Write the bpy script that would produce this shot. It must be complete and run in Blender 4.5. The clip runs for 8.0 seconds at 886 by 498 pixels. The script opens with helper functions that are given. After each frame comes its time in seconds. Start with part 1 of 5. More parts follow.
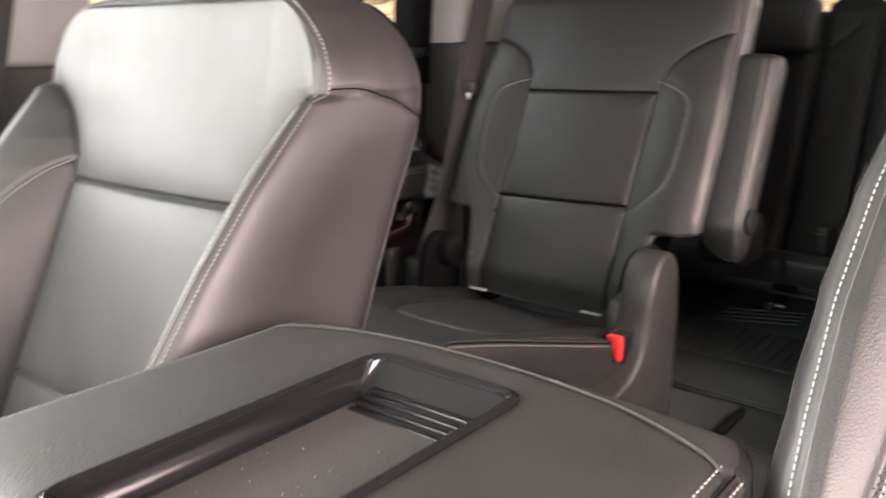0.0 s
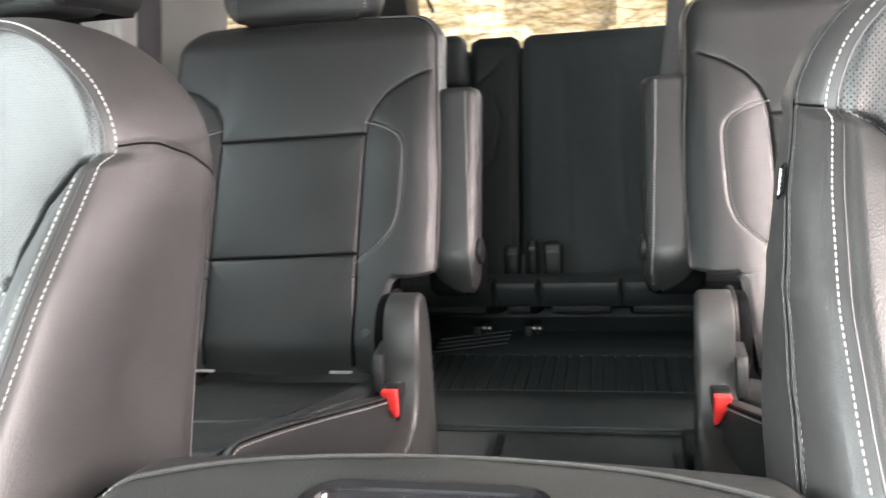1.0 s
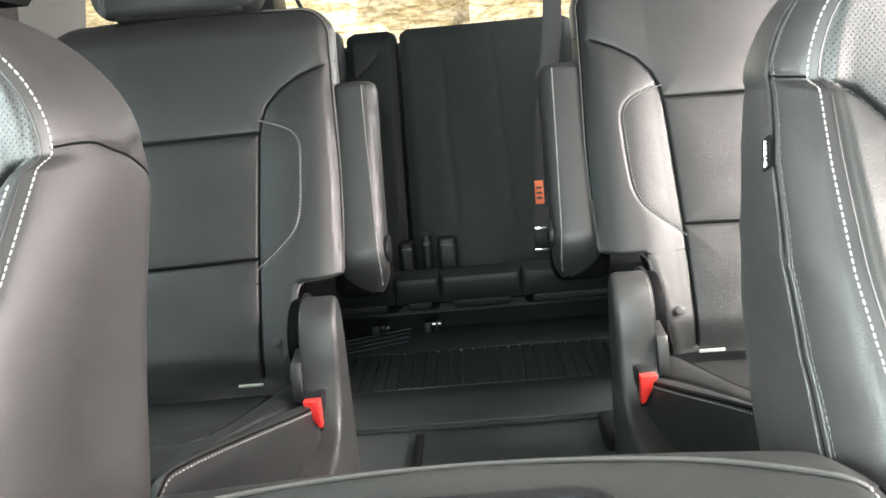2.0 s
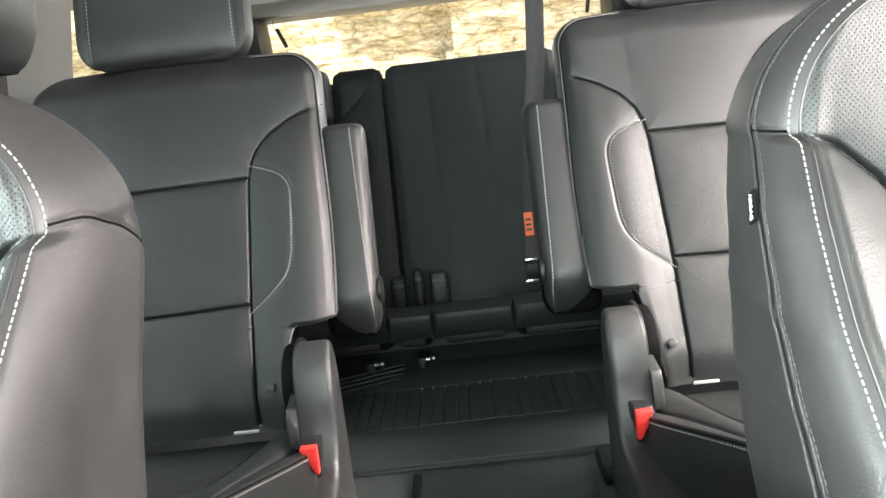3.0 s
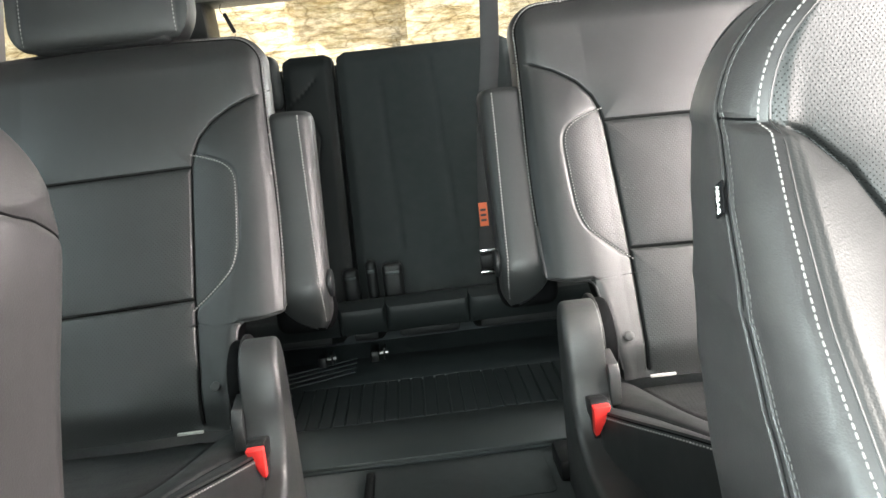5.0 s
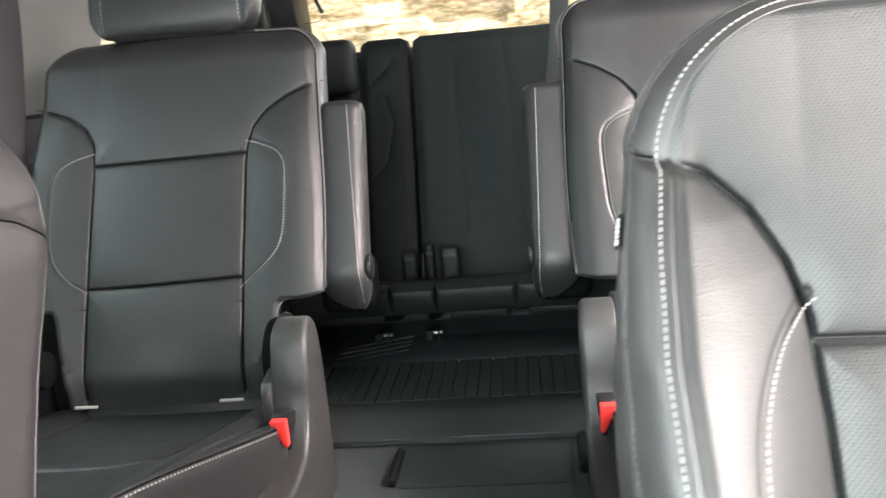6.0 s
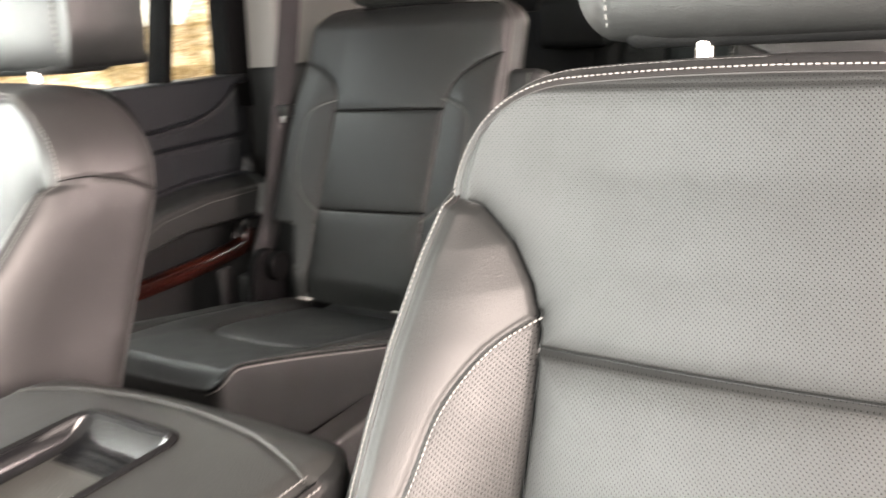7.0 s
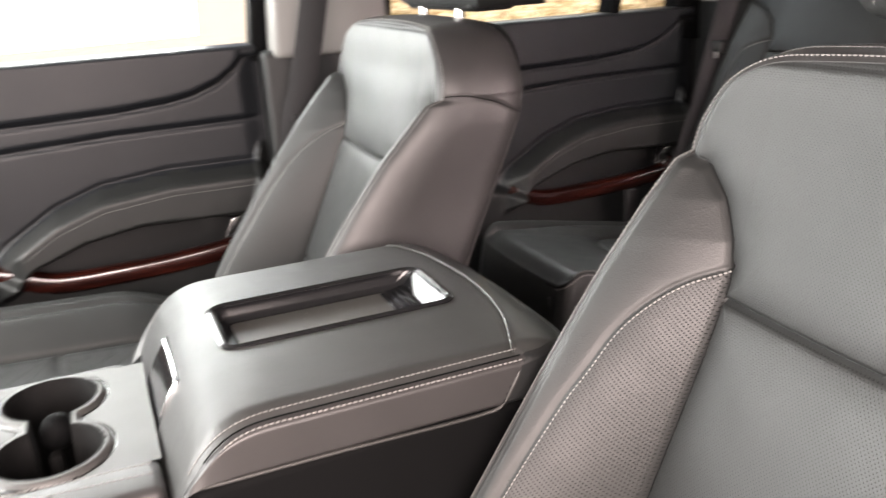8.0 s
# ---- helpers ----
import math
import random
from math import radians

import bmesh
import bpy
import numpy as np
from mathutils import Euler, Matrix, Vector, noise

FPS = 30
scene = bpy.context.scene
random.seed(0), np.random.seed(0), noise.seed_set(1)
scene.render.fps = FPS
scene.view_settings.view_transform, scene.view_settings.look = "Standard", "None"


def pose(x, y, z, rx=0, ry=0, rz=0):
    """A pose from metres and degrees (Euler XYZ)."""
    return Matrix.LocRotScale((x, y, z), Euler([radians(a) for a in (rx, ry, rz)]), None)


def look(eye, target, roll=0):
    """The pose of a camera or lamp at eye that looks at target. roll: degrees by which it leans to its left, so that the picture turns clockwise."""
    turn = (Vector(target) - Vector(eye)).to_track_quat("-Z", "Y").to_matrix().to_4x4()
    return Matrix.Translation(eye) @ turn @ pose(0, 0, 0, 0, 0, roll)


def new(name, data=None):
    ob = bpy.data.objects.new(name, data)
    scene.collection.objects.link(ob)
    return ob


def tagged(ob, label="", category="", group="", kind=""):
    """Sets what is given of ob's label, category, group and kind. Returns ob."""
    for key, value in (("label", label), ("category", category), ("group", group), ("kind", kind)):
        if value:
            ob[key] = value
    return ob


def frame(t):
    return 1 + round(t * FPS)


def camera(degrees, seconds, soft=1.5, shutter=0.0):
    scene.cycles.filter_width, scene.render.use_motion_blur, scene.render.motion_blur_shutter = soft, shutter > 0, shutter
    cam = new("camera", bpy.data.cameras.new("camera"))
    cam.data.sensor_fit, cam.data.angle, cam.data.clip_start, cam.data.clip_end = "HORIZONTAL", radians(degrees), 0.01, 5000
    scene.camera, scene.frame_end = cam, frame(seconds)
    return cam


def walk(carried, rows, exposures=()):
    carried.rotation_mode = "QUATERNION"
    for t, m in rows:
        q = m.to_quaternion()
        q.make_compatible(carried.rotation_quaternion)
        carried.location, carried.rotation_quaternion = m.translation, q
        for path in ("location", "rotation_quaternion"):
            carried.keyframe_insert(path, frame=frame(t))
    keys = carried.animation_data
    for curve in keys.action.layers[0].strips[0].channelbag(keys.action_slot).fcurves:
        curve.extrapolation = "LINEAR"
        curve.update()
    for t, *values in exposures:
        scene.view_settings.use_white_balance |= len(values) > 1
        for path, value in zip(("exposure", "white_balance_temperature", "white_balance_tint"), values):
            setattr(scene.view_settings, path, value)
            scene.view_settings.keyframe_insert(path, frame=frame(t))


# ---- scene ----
cam = camera(56.5, 8.0, soft=1.5, shutter=0.45)
PATH = [
    (0, (0.273, -0.018, 0.772), (-0.925, 1.511, 0.297), 0.2),
    (0.5, (0.161, -0.018, 0.756), (-0.608, 1.782, 0.342), -2.2),
    (1, (0.083, 0.007, 0.76), (-0.326, 1.928, 0.384), -3.5),
    (1.5, (0.031, 0.029, 0.754), (-0.146, 1.976, 0.334), -5.1),
    (2, (0.009, 0.029, 0.756), (-0.07, 1.986, 0.353), -5.2),
    (2.2, (0.009, 0.028, 0.765), (-0.052, 1.989, 0.374), -5.5),
    (3.3, (0.011, 0.029, 0.777), (-0.039, 2.0, 0.441), -7.0),
    (3.5, (0.012, 0.033, 0.777), (-0.031, 2.004, 0.442), -7.0),
    (4, (0.012, 0.051, 0.776), (0.015, 2.02, 0.423), -6.9),
    (4.5, (0.01, 0.066, 0.777), (0.06, 2.03, 0.402), -6.6),
    (4.7, (0.011, 0.072, 0.772), (0.073, 2.036, 0.396), -6.6),
    (5.8, (0.075, 0.03, 0.79), (-0.029, 1.983, 0.374), -5.2),
    (6, (0.124, 0.033, 0.796), (-0.085, 1.977, 0.375), -5.3),
    (6.5, (0.298, 0.028, 0.828), (-0.224, 1.902, 0.364), -4.5),
    (7, (0.496, -0.01, 0.861), (-0.53, 1.62, 0.322), -3.9),
    (7.5, (0.618, -0.018, 0.872), (-0.856, 1.196, 0.28), -2.9),
    (8, (0.72, 0.047, 0.89), (-1.027, 0.773, 0.241), -3.3),
]
EXPOSURES = [(0.0, 1.48, 7200, 21), (0.6, 1.72, 6900, 17), (1.0, 1.97, 6550, 12), (2.0, 2.17, 6450, 5), (4.7, 2.04, 6400, 5), (6.0, 2.09, 6450, 9),
             (6.5, 2.12, 6900, 16), (7.0, 1.80, 7150, 15), (7.5, 1.16, 7100, 17), (8.0, 1.03, 7000, 18)]
walk(cam, [(t, look(eye, target, roll)) for t, eye, target, roll in PATH],
     exposures=EXPOSURES)
# ---------- world, sun, exposure ----------
world = bpy.data.worlds.new("world")
scene.world = world
world.use_nodes = True
wn = world.node_tree
sky = wn.nodes.new("ShaderNodeTexSky")
sky.sky_type, sky.sun_disc = "NISHITA", False
sky.sun_elevation, sky.sun_rotation = radians(41), radians(110)
sky.air_density, sky.dust_density, sky.ozone_density = 0.6, 8.0, 0.3
wn.links.new(sky.outputs[0], wn.nodes["Background"].inputs[0])
wn.nodes["Background"].inputs[1].default_value = 0.15
sun_data = bpy.data.lights.new("sun", "SUN")
sun_data.energy, sun_data.angle, sun_data.color = 1.05, radians(25), (1.0, 0.96, 0.9)
sun = new("sun", sun_data)
sun.matrix_world = look((6.0, -2.2, 5.5), (0, 0, 0))


def sky_lamp(name, at, to, width, height, watts, colour=(1, 1, 1), spread=180):
    """An area lamp in an opening, for the sky's light that comes in there."""
    d = bpy.data.lights.new(name, "AREA")
    d.shape, d.size, d.size_y, d.energy, d.color = "RECTANGLE", width, height, watts, colour
    d.spread = radians(spread)
    ob = new(name, d)
    ob.matrix_world = look(at, to)
    return ob


sky_lamp("windscreen_daylight", (-0.28, -0.95, 1.10), (0.0, 1.4, 0.55), 1.2, 0.62, 38, (0.92, 1.0, 0.99))
sky_lamp("driver_doorway_daylight", (1.12, -0.15, 0.98), (-0.5, 0.45, 0.40), 1.0, 0.6, 25.5, (1.0, 0.91, 0.90))
sky_lamp("front_passenger_window_daylight", (-0.955, -0.18, 0.96), (0.3, 0.1, 0.75), 0.95, 0.36, 10.8, (0.90, 1.0, 1.0))
sky_lamp("rear_passenger_window_daylight", (-0.97, 1.06, 0.98), (-0.45, 0.90, 0.38), 0.50, 0.28, 0.55, (0.86, 1.0, 1.0), 110)
sky_lamp("rear_window_daylight", (0.0, 2.62, 0.99), (0.0, 1.4, 0.45), 0.95, 0.16, 0.45, (1.0, 0.98, 0.92))
sky_lamp("quarter_window_daylight", (0.76, 2.33, 1.0), (0.0, 1.75, 0.3), 0.30, 0.20, 2.0, (0.97, 1.0, 0.98))
sky_lamp("rear_driver_window_daylight", (0.97, 0.95, 0.95), (0.0, 1.05, 0.25), 0.65, 0.34, 9.6, (1.0, 0.86, 0.87))


# ---------- materials ----------
def material(name, colour, rough=0.5, metal=0.0, spec=0.5, var=0.0, var_scale=8.0, bump=0.0, bump_scale=900.0,
             wide_bump=0.0, wide_scale=14.0, coat=0.0):
    m = bpy.data.materials.new(name)
    m.use_nodes = True
    nt = m.node_tree
    b = nt.nodes["Principled BSDF"]
    b.inputs["Base Color"].default_value = (*colour, 1)
    b.inputs["Roughness"].default_value = rough
    b.inputs["Metallic"].default_value = metal
    b.inputs["Specular IOR Level"].default_value = spec
    b.inputs["Coat Weight"].default_value = coat
    tc = nt.nodes.new("ShaderNodeTexCoord")
    if var:
        n = nt.nodes.new("ShaderNodeTexNoise")
        n.inputs["Scale"].default_value, n.inputs["Detail"].default_value = var_scale, 5
        nt.links.new(tc.outputs["Object"], n.inputs["Vector"])
        mx = nt.nodes.new("ShaderNodeMix")
        mx.data_type = "RGBA"
        mx.inputs[6].default_value = (*[c * (1 - var) for c in colour], 1)
        mx.inputs[7].default_value = (*[min(1, c * (1 + var)) for c in colour], 1)
        nt.links.new(n.outputs["Fac"], mx.inputs[0])
        nt.links.new(mx.outputs[2], b.inputs["Base Color"])
        mr = nt.nodes.new("ShaderNodeMapRange")
        mr.inputs["To Min"].default_value, mr.inputs["To Max"].default_value = rough * 0.85, min(1, rough * 1.15)
        nt.links.new(n.outputs["Fac"], mr.inputs["Value"])
        nt.links.new(mr.outputs[0], b.inputs["Roughness"])
    last = None
    for strength, scale, dist, kind in ((bump, bump_scale, 0.0004, "v"), (wide_bump, wide_scale, 0.004, "n")):
        if strength:
            t = nt.nodes.new("ShaderNodeTexVoronoi" if kind == "v" else "ShaderNodeTexNoise")
            t.inputs["Scale"].default_value = scale
            nt.links.new(tc.outputs["Object"], t.inputs["Vector"])
            bp = nt.nodes.new("ShaderNodeBump")
            bp.inputs["Strength"].default_value, bp.inputs["Distance"].default_value = strength, dist
            nt.links.new(t.outputs[0], bp.inputs["Height"])
            if last:
                nt.links.new(last.outputs[0], bp.inputs["Normal"])
            last = bp
            nt.links.new(bp.outputs[0], b.inputs["Normal"])
    return m


def perforated(name, base, pitch=0.0031, row_step=0.00172, hole=0.00047, dull=0.6):
    """Leather with a staggered grid of punched holes in the panel's own plane."""
    m = base.copy()
    m.name = name
    nt = m.node_tree
    b = nt.nodes["Principled BSDF"]
    tc = [n for n in nt.nodes if n.type == "TEX_COORD"][0]
    sep = nt.nodes.new("ShaderNodeSeparateXYZ")
    nt.links.new(tc.outputs["Object"], sep.inputs[0])

    def op(kind, a, c):
        n = nt.nodes.new("ShaderNodeMath")
        n.operation = kind
        for i, v in enumerate((a, c)):
            if isinstance(v, (int, float)):
                n.inputs[i].default_value = v
            elif v is not None:
                nt.links.new(v, n.inputs[i])
        return n.outputs[0]

    u = op("DIVIDE", sep.outputs[0], pitch)
    v = op("DIVIDE", sep.outputs[2], row_step)
    row = op("FLOOR", v, None)
    shift = op("MULTIPLY", op("FLOORED_MODULO", row, 2.0), 0.5)
    du = op("MULTIPLY", op("SUBTRACT", op("FRACT", op("ADD", u, shift), None), 0.5), pitch)
    dv = op("MULTIPLY", op("SUBTRACT", op("FRACT", v, None), 0.5), row_step)
    d = op("SQRT", op("ADD", op("MULTIPLY", du, du), op("MULTIPLY", dv, dv)), None)
    fac = nt.nodes.new("ShaderNodeMapRange")
    fac.inputs["From Min"].default_value, fac.inputs["From Max"].default_value = hole * 0.6, hole
    nt.links.new(d, fac.inputs["Value"])
    mx = nt.nodes.new("ShaderNodeMix")
    mx.data_type = "RGBA"
    mx.inputs[6].default_value = (0.003, 0.003, 0.003, 1)
    nt.links.new(fac.outputs[0], mx.inputs[0])
    nt.links.new(b.inputs["Base Color"].links[0].from_socket, mx.inputs[7])
    nt.links.new(mx.outputs[2], b.inputs["Base Color"])
    shine = b.inputs["Specular IOR Level"].default_value
    nt.links.new(op("ADD", op("MULTIPLY", fac.outputs[0], dull * shine), (1 - dull) * shine), b.inputs["Specular IOR Level"])
    bp = nt.nodes.new("ShaderNodeBump")
    bp.inputs["Strength"].default_value, bp.inputs["Distance"].default_value = 0.5, 0.0006
    nt.links.new(fac.outputs[0], bp.inputs["Height"])
    nt.links.new(b.inputs["Normal"].links[0].from_socket, bp.inputs["Normal"])
    nt.links.new(bp.outputs[0], b.inputs["Normal"])
    return m


LEATHER = material("charcoal_leather", (0.0112, 0.0122, 0.0120), 0.485, spec=0.43, var=0.12, var_scale=30, bump=0.30, bump_scale=750, wide_bump=0.24, wide_scale=16)
PERF = perforated("perforated_charcoal_leather", LEATHER)
PERF.node_tree.nodes["Principled BSDF"].inputs["Specular IOR Level"].default_value = 0.34
for node in PERF.node_tree.nodes:
    if node.type == "MAP_RANGE" and node.outputs[0].links[0].to_socket.name == "Roughness":
        node.inputs["To Min"].default_value, node.inputs["To Max"].default_value = 0.42, 0.52
# Copy of LEATHER made lighter and glossier to carry the glare on the lid.
LID = material("glare_charcoal_leather", (0.015, 0.0155, 0.015), 0.47, spec=0.62, var=0.14, var_scale=22, bump=0.30, bump_scale=750, wide_bump=0.24, wide_scale=16)
PERF2 = perforated("finely_perforated_charcoal_leather", LEATHER, 0.0029, 0.0016, 0.00052)
PERF3 = perforated("wide_perforated_charcoal_leather", LEATHER, 0.0054, 0.0029, 0.00080, 0.3)
SIDE = material("charcoal_vinyl", (0.018, 0.0170, 0.0170), 0.46, var=0.08, var_scale=25, bump=0.20, bump_scale=900, wide_bump=0.20, wide_scale=18)
THREAD = material("pale_thread", (0.155, 0.151, 0.145), 0.8, var=0.1, var_scale=300)
PLASTIC = material("grained_black_plastic", (0.008, 0.0086, 0.0088), 0.46, spec=0.32, var=0.1, var_scale=20, bump=0.5, bump_scale=1100)
TRIM = material("soft_dark_grey_trim", (0.0068, 0.0078, 0.0096), 0.44, spec=0.36, var=0.1, var_scale=18, bump=0.4, bump_scale=900)
SHIELD = material("dark_grey_moulded_plastic", (0.024, 0.0245, 0.024), 0.43, var=0.1, var_scale=20, bump=0.4, bump_scale=1100)
GREY_TRIM = material("light_grey_pillar_trim", (0.165, 0.160, 0.153), 0.6, var=0.04, var_scale=9, bump=0.3, bump_scale=900)
HEADLINER = material("light_grey_headliner_cloth", (0.21, 0.206, 0.198), 0.9, var=0.06, var_scale=60, bump=0.5, bump_scale=1400)
CLOTH = material("black_cloth", (0.012, 0.0165, 0.017), 0.9, var=0.15, var_scale=40, bump=0.5, bump_scale=1200)
CARPET = material("charcoal_carpet", (0.044, 0.052, 0.053), 0.95, var=0.3, var_scale=120, bump=1.0, bump_scale=900)
THIRD = material("matt_dark_third_row_leather", (0.0112, 0.014, 0.0142), 0.6, spec=0.28, var=0.12, var_scale=30, bump=0.3, bump_scale=800, wide_bump=0.2, wide_scale=16)
RUBBER = material("black_rubber", (0.036, 0.044, 0.045), 0.5, var=0.2, var_scale=25, bump=0.3, bump_scale=700)
WEBBING = material("grey_webbing", (0.015, 0.0142, 0.015), 0.7, spec=0.2, var=0.08, var_scale=60, bump=0.6, bump_scale=600)
DARK_WEBBING = material("black_webbing", (0.018, 0.018, 0.019), 0.65, var=0.08, var_scale=60, bump=0.6, bump_scale=600)
CHROME = material("satin_chrome", (0.72, 0.72, 0.72), 0.22, metal=1.0, var=0.03, var_scale=40)
STEEL = material("zinc_plated_steel", (0.55, 0.55, 0.53), 0.35, metal=1.0, var=0.1, var_scale=60)
SILVER = material("silver_painted_plastic", (0.046, 0.0455, 0.044), 0.5, metal=0.35, var=0.04, var_scale=30)
RED = material("red_plastic", (0.65, 0.03, 0.025), 0.4, var=0.08, var_scale=30)
PLATE = material("dull_pale_plate", (0.36, 0.35, 0.33), 0.5, var=0.1, var_scale=50)
ORANGE = material("orange_label", (0.75, 0.16, 0.06), 0.6, var=0.1, var_scale=60)
GLOSS = material("gloss_black_plastic", (0.006, 0.006, 0.0066), 0.16, spec=0.42, var=0.1, var_scale=40)
TRAY = material("grey_rubber", (0.036, 0.034, 0.031), 0.5, var=0.2, var_scale=60, bump=0.4, bump_scale=500)
# Blacker than PLASTIC: shade by the console and in creases, put into colour.
MATT_SHADE = material("shade_black_plastic", (0.0028, 0.0029, 0.0031), 0.7, spec=0.05, var=0.12, var_scale=30, bump=0.4, bump_scale=1000)
WELL = material("matt_black_cup_liner", (0.002, 0.002, 0.002), 0.8, spec=0.2, var=0.2, var_scale=60)
BEAD = material("smooth_mid_grey_plastic", (0.024, 0.0235, 0.0225), 0.42, var=0.05, var_scale=40)
DOOR_THREAD = material("dark_thread", (0.10, 0.098, 0.095), 0.8, var=0.1, var_scale=300)
WHITE = material("white_print", (0.8, 0.8, 0.78), 0.7, var=0.03, var_scale=60)


def wood_material():
    m = material("glossy_red_brown_wood", (0.055, 0.014, 0.009), 0.25, var=0.3, var_scale=30, coat=0.8)
    nt = m.node_tree
    w = nt.nodes.new("ShaderNodeTexNoise")
    w.inputs["Scale"].default_value, w.inputs["Detail"].default_value = 14, 8
    mp = nt.nodes.new("ShaderNodeMapping")
    mp.inputs["Scale"].default_value = (1, 0.6, 9)
    tc = [n for n in nt.nodes if n.type == "TEX_COORD"][0]
    nt.links.new(tc.outputs["Object"], mp.inputs[0])
    nt.links.new(mp.outputs[0], w.inputs["Vector"])
    r = nt.nodes.new("ShaderNodeValToRGB")
    r.color_ramp.elements[0].position, r.color_ramp.elements[1].position = 0.35, 0.68
    r.color_ramp.elements[0].color, r.color_ramp.elements[1].color = (0.008, 0.0018, 0.0014, 1), (0.034, 0.0065, 0.0040, 1)
    nt.links.new(w.outputs["Fac"], r.inputs[0])
    nt.links.new(r.outputs[0], nt.nodes["Principled BSDF"].inputs["Base Color"])
    return m


WOOD = wood_material()


def glass_material(name, tint):
    m = bpy.data.materials.new(name)
    m.use_nodes = True
    b = m.node_tree.nodes["Principled BSDF"]
    b.inputs["Base Color"].default_value = (*tint, 1)
    b.inputs["Roughness"].default_value, b.inputs["IOR"].default_value = 0.0, 1.1
    b.inputs["Transmission Weight"].default_value = 1.0
    return m


GLASS = glass_material("window_glass", (0.97, 0.98, 0.97))


def rock_material():
    """Pale strata with tan and grey-green stains and dark cracks along the beds."""
    m = material("layered_limestone", (0.42, 0.36, 0.24), 0.9, var=0.2, var_scale=2)
    nt = m.node_tree
    b = nt.nodes["Principled BSDF"]
    tc = [n for n in nt.nodes if n.type == "TEX_COORD"][0]

    def noise_at(stretch, scale, detail, rough=0.6):
        mp = nt.nodes.new("ShaderNodeMapping")
        mp.inputs["Scale"].default_value = stretch
        nt.links.new(tc.outputs["Object"], mp.inputs[0])
        n = nt.nodes.new("ShaderNodeTexNoise")
        n.inputs["Scale"].default_value, n.inputs["Detail"].default_value, n.inputs["Roughness"].default_value = scale, detail, rough
        nt.links.new(mp.outputs[0], n.inputs["Vector"])
        return n, mp

    def ramp(src, stops):
        r = nt.nodes.new("ShaderNodeValToRGB")
        e = r.color_ramp.elements
        for k, (p, c) in enumerate(stops):
            el = e[k] if k < 2 else e.new(p)
            el.position, el.color = p, (*c, 1)
        nt.links.new(src, r.inputs[0])
        return r

    def blend(fac, a, c, mode="MIX"):
        mx = nt.nodes.new("ShaderNodeMix")
        mx.data_type, mx.blend_type = "RGBA", mode
        if isinstance(fac, float):
            mx.inputs[0].default_value = fac
        else:
            nt.links.new(fac, mx.inputs[0])
        nt.links.new(a, mx.inputs[6])
        nt.links.new(c, mx.inputs[7])
        return mx.outputs[2]

    beds, bed_map = noise_at((0.55, 0.55, 3.4), 3.4, 10, 0.74)
    base = ramp(beds.outputs["Fac"], [(0.30, (0.16, 0.13, 0.08)), (0.66, (0.78, 0.74, 0.62)), (0.42, (0.46, 0.38, 0.22)), (0.52, (0.66, 0.60, 0.45))])
    fine, _ = noise_at((0.8, 0.8, 2.4), 9.0, 9, 0.78)
    grain = ramp(fine.outputs["Fac"], [(0.34, (0.30, 0.27, 0.21)), (0.56, (1.0, 1.0, 1.0))])
    col = blend(0.95, base.outputs[0], grain.outputs[0], "MULTIPLY")
    cr = nt.nodes.new("ShaderNodeTexVoronoi")
    cr.feature = "DISTANCE_TO_EDGE"
    cr.inputs["Scale"].default_value = 3.6
    warp = nt.nodes.new("ShaderNodeMapping")
    warp.inputs["Scale"].default_value = (0.8, 0.8, 3.0)
    add = nt.nodes.new("ShaderNodeMix")
    add.data_type = "VECTOR"
    add.inputs[0].default_value = 0.12
    nt.links.new(tc.outputs["Object"], add.inputs[4])
    nt.links.new(beds.outputs["Color"], add.inputs[5])
    nt.links.new(add.outputs[1], warp.inputs[0])
    nt.links.new(warp.outputs[0], cr.inputs["Vector"])
    crack = ramp(cr.outputs["Distance"], [(0.0, (0.40, 0.35, 0.27)), (0.05, (1, 1, 1))])
    col = blend(0.8, col, crack.outputs[0], "MULTIPLY")
    moss, _ = noise_at((1.6, 1.6, 0.35), 1.5, 5)
    stain = ramp(moss.outputs["Fac"], [(0.56, (0, 0, 0)), (0.78, (1, 1, 1))])
    green = nt.nodes.new("ShaderNodeRGB")
    green.outputs[0].default_value = (0.24, 0.24, 0.11, 1)
    col = blend(stain.outputs[0], col, green.outputs[0])
    nt.links.new(col, b.inputs["Base Color"])
    bp = nt.nodes.new("ShaderNodeBump")
    bp.inputs["Strength"].default_value, bp.inputs["Distance"].default_value = 0.9, 0.04
    nt.links.new(beds.outputs["Fac"], bp.inputs["Height"])
    nt.links.new(bp.outputs[0], b.inputs["Normal"])
    return m


ROCK = rock_material()
GROUND = material("pale_gravel_and_dry_grass", (0.55, 0.53, 0.44), 0.95, var=0.4, var_scale=6, wide_bump=0.5, wide_scale=20)


# ---------- builders ----------
def smooth(me, angle=None):
    me.polygons.foreach_set("use_smooth", [True] * len(me.polygons))
    if angle:
        me.set_sharp_from_angle(angle=radians(angle))


def place(ob, parent):
    if parent:
        ob.parent = parent
    return ob


def part(name, bm, mat, parent, label="", angle=35):
    """Links a bmesh as one mesh object under a thing or a part (or at top level)."""
    me = bpy.data.meshes.new(name)
    bm.to_mesh(me)
    bm.free()
    me.materials.append(mat)
    smooth(me, angle)
    ob = place(new(name, me), parent)
    return tagged(ob, label) if label else ob


def mesh_part(name, verts, faces, mat, parent, label="", normals=None, angle=None):
    me = bpy.data.meshes.new(name)
    me.from_pydata([tuple(v) for v in verts], [], faces)
    me.materials.append(mat)
    smooth(me, angle)
    if normals is not None:
        me.normals_split_custom_set_from_vertices([tuple(n) for n in normals])
    ob = place(new(name, me), parent)
    return tagged(ob, label) if label else ob


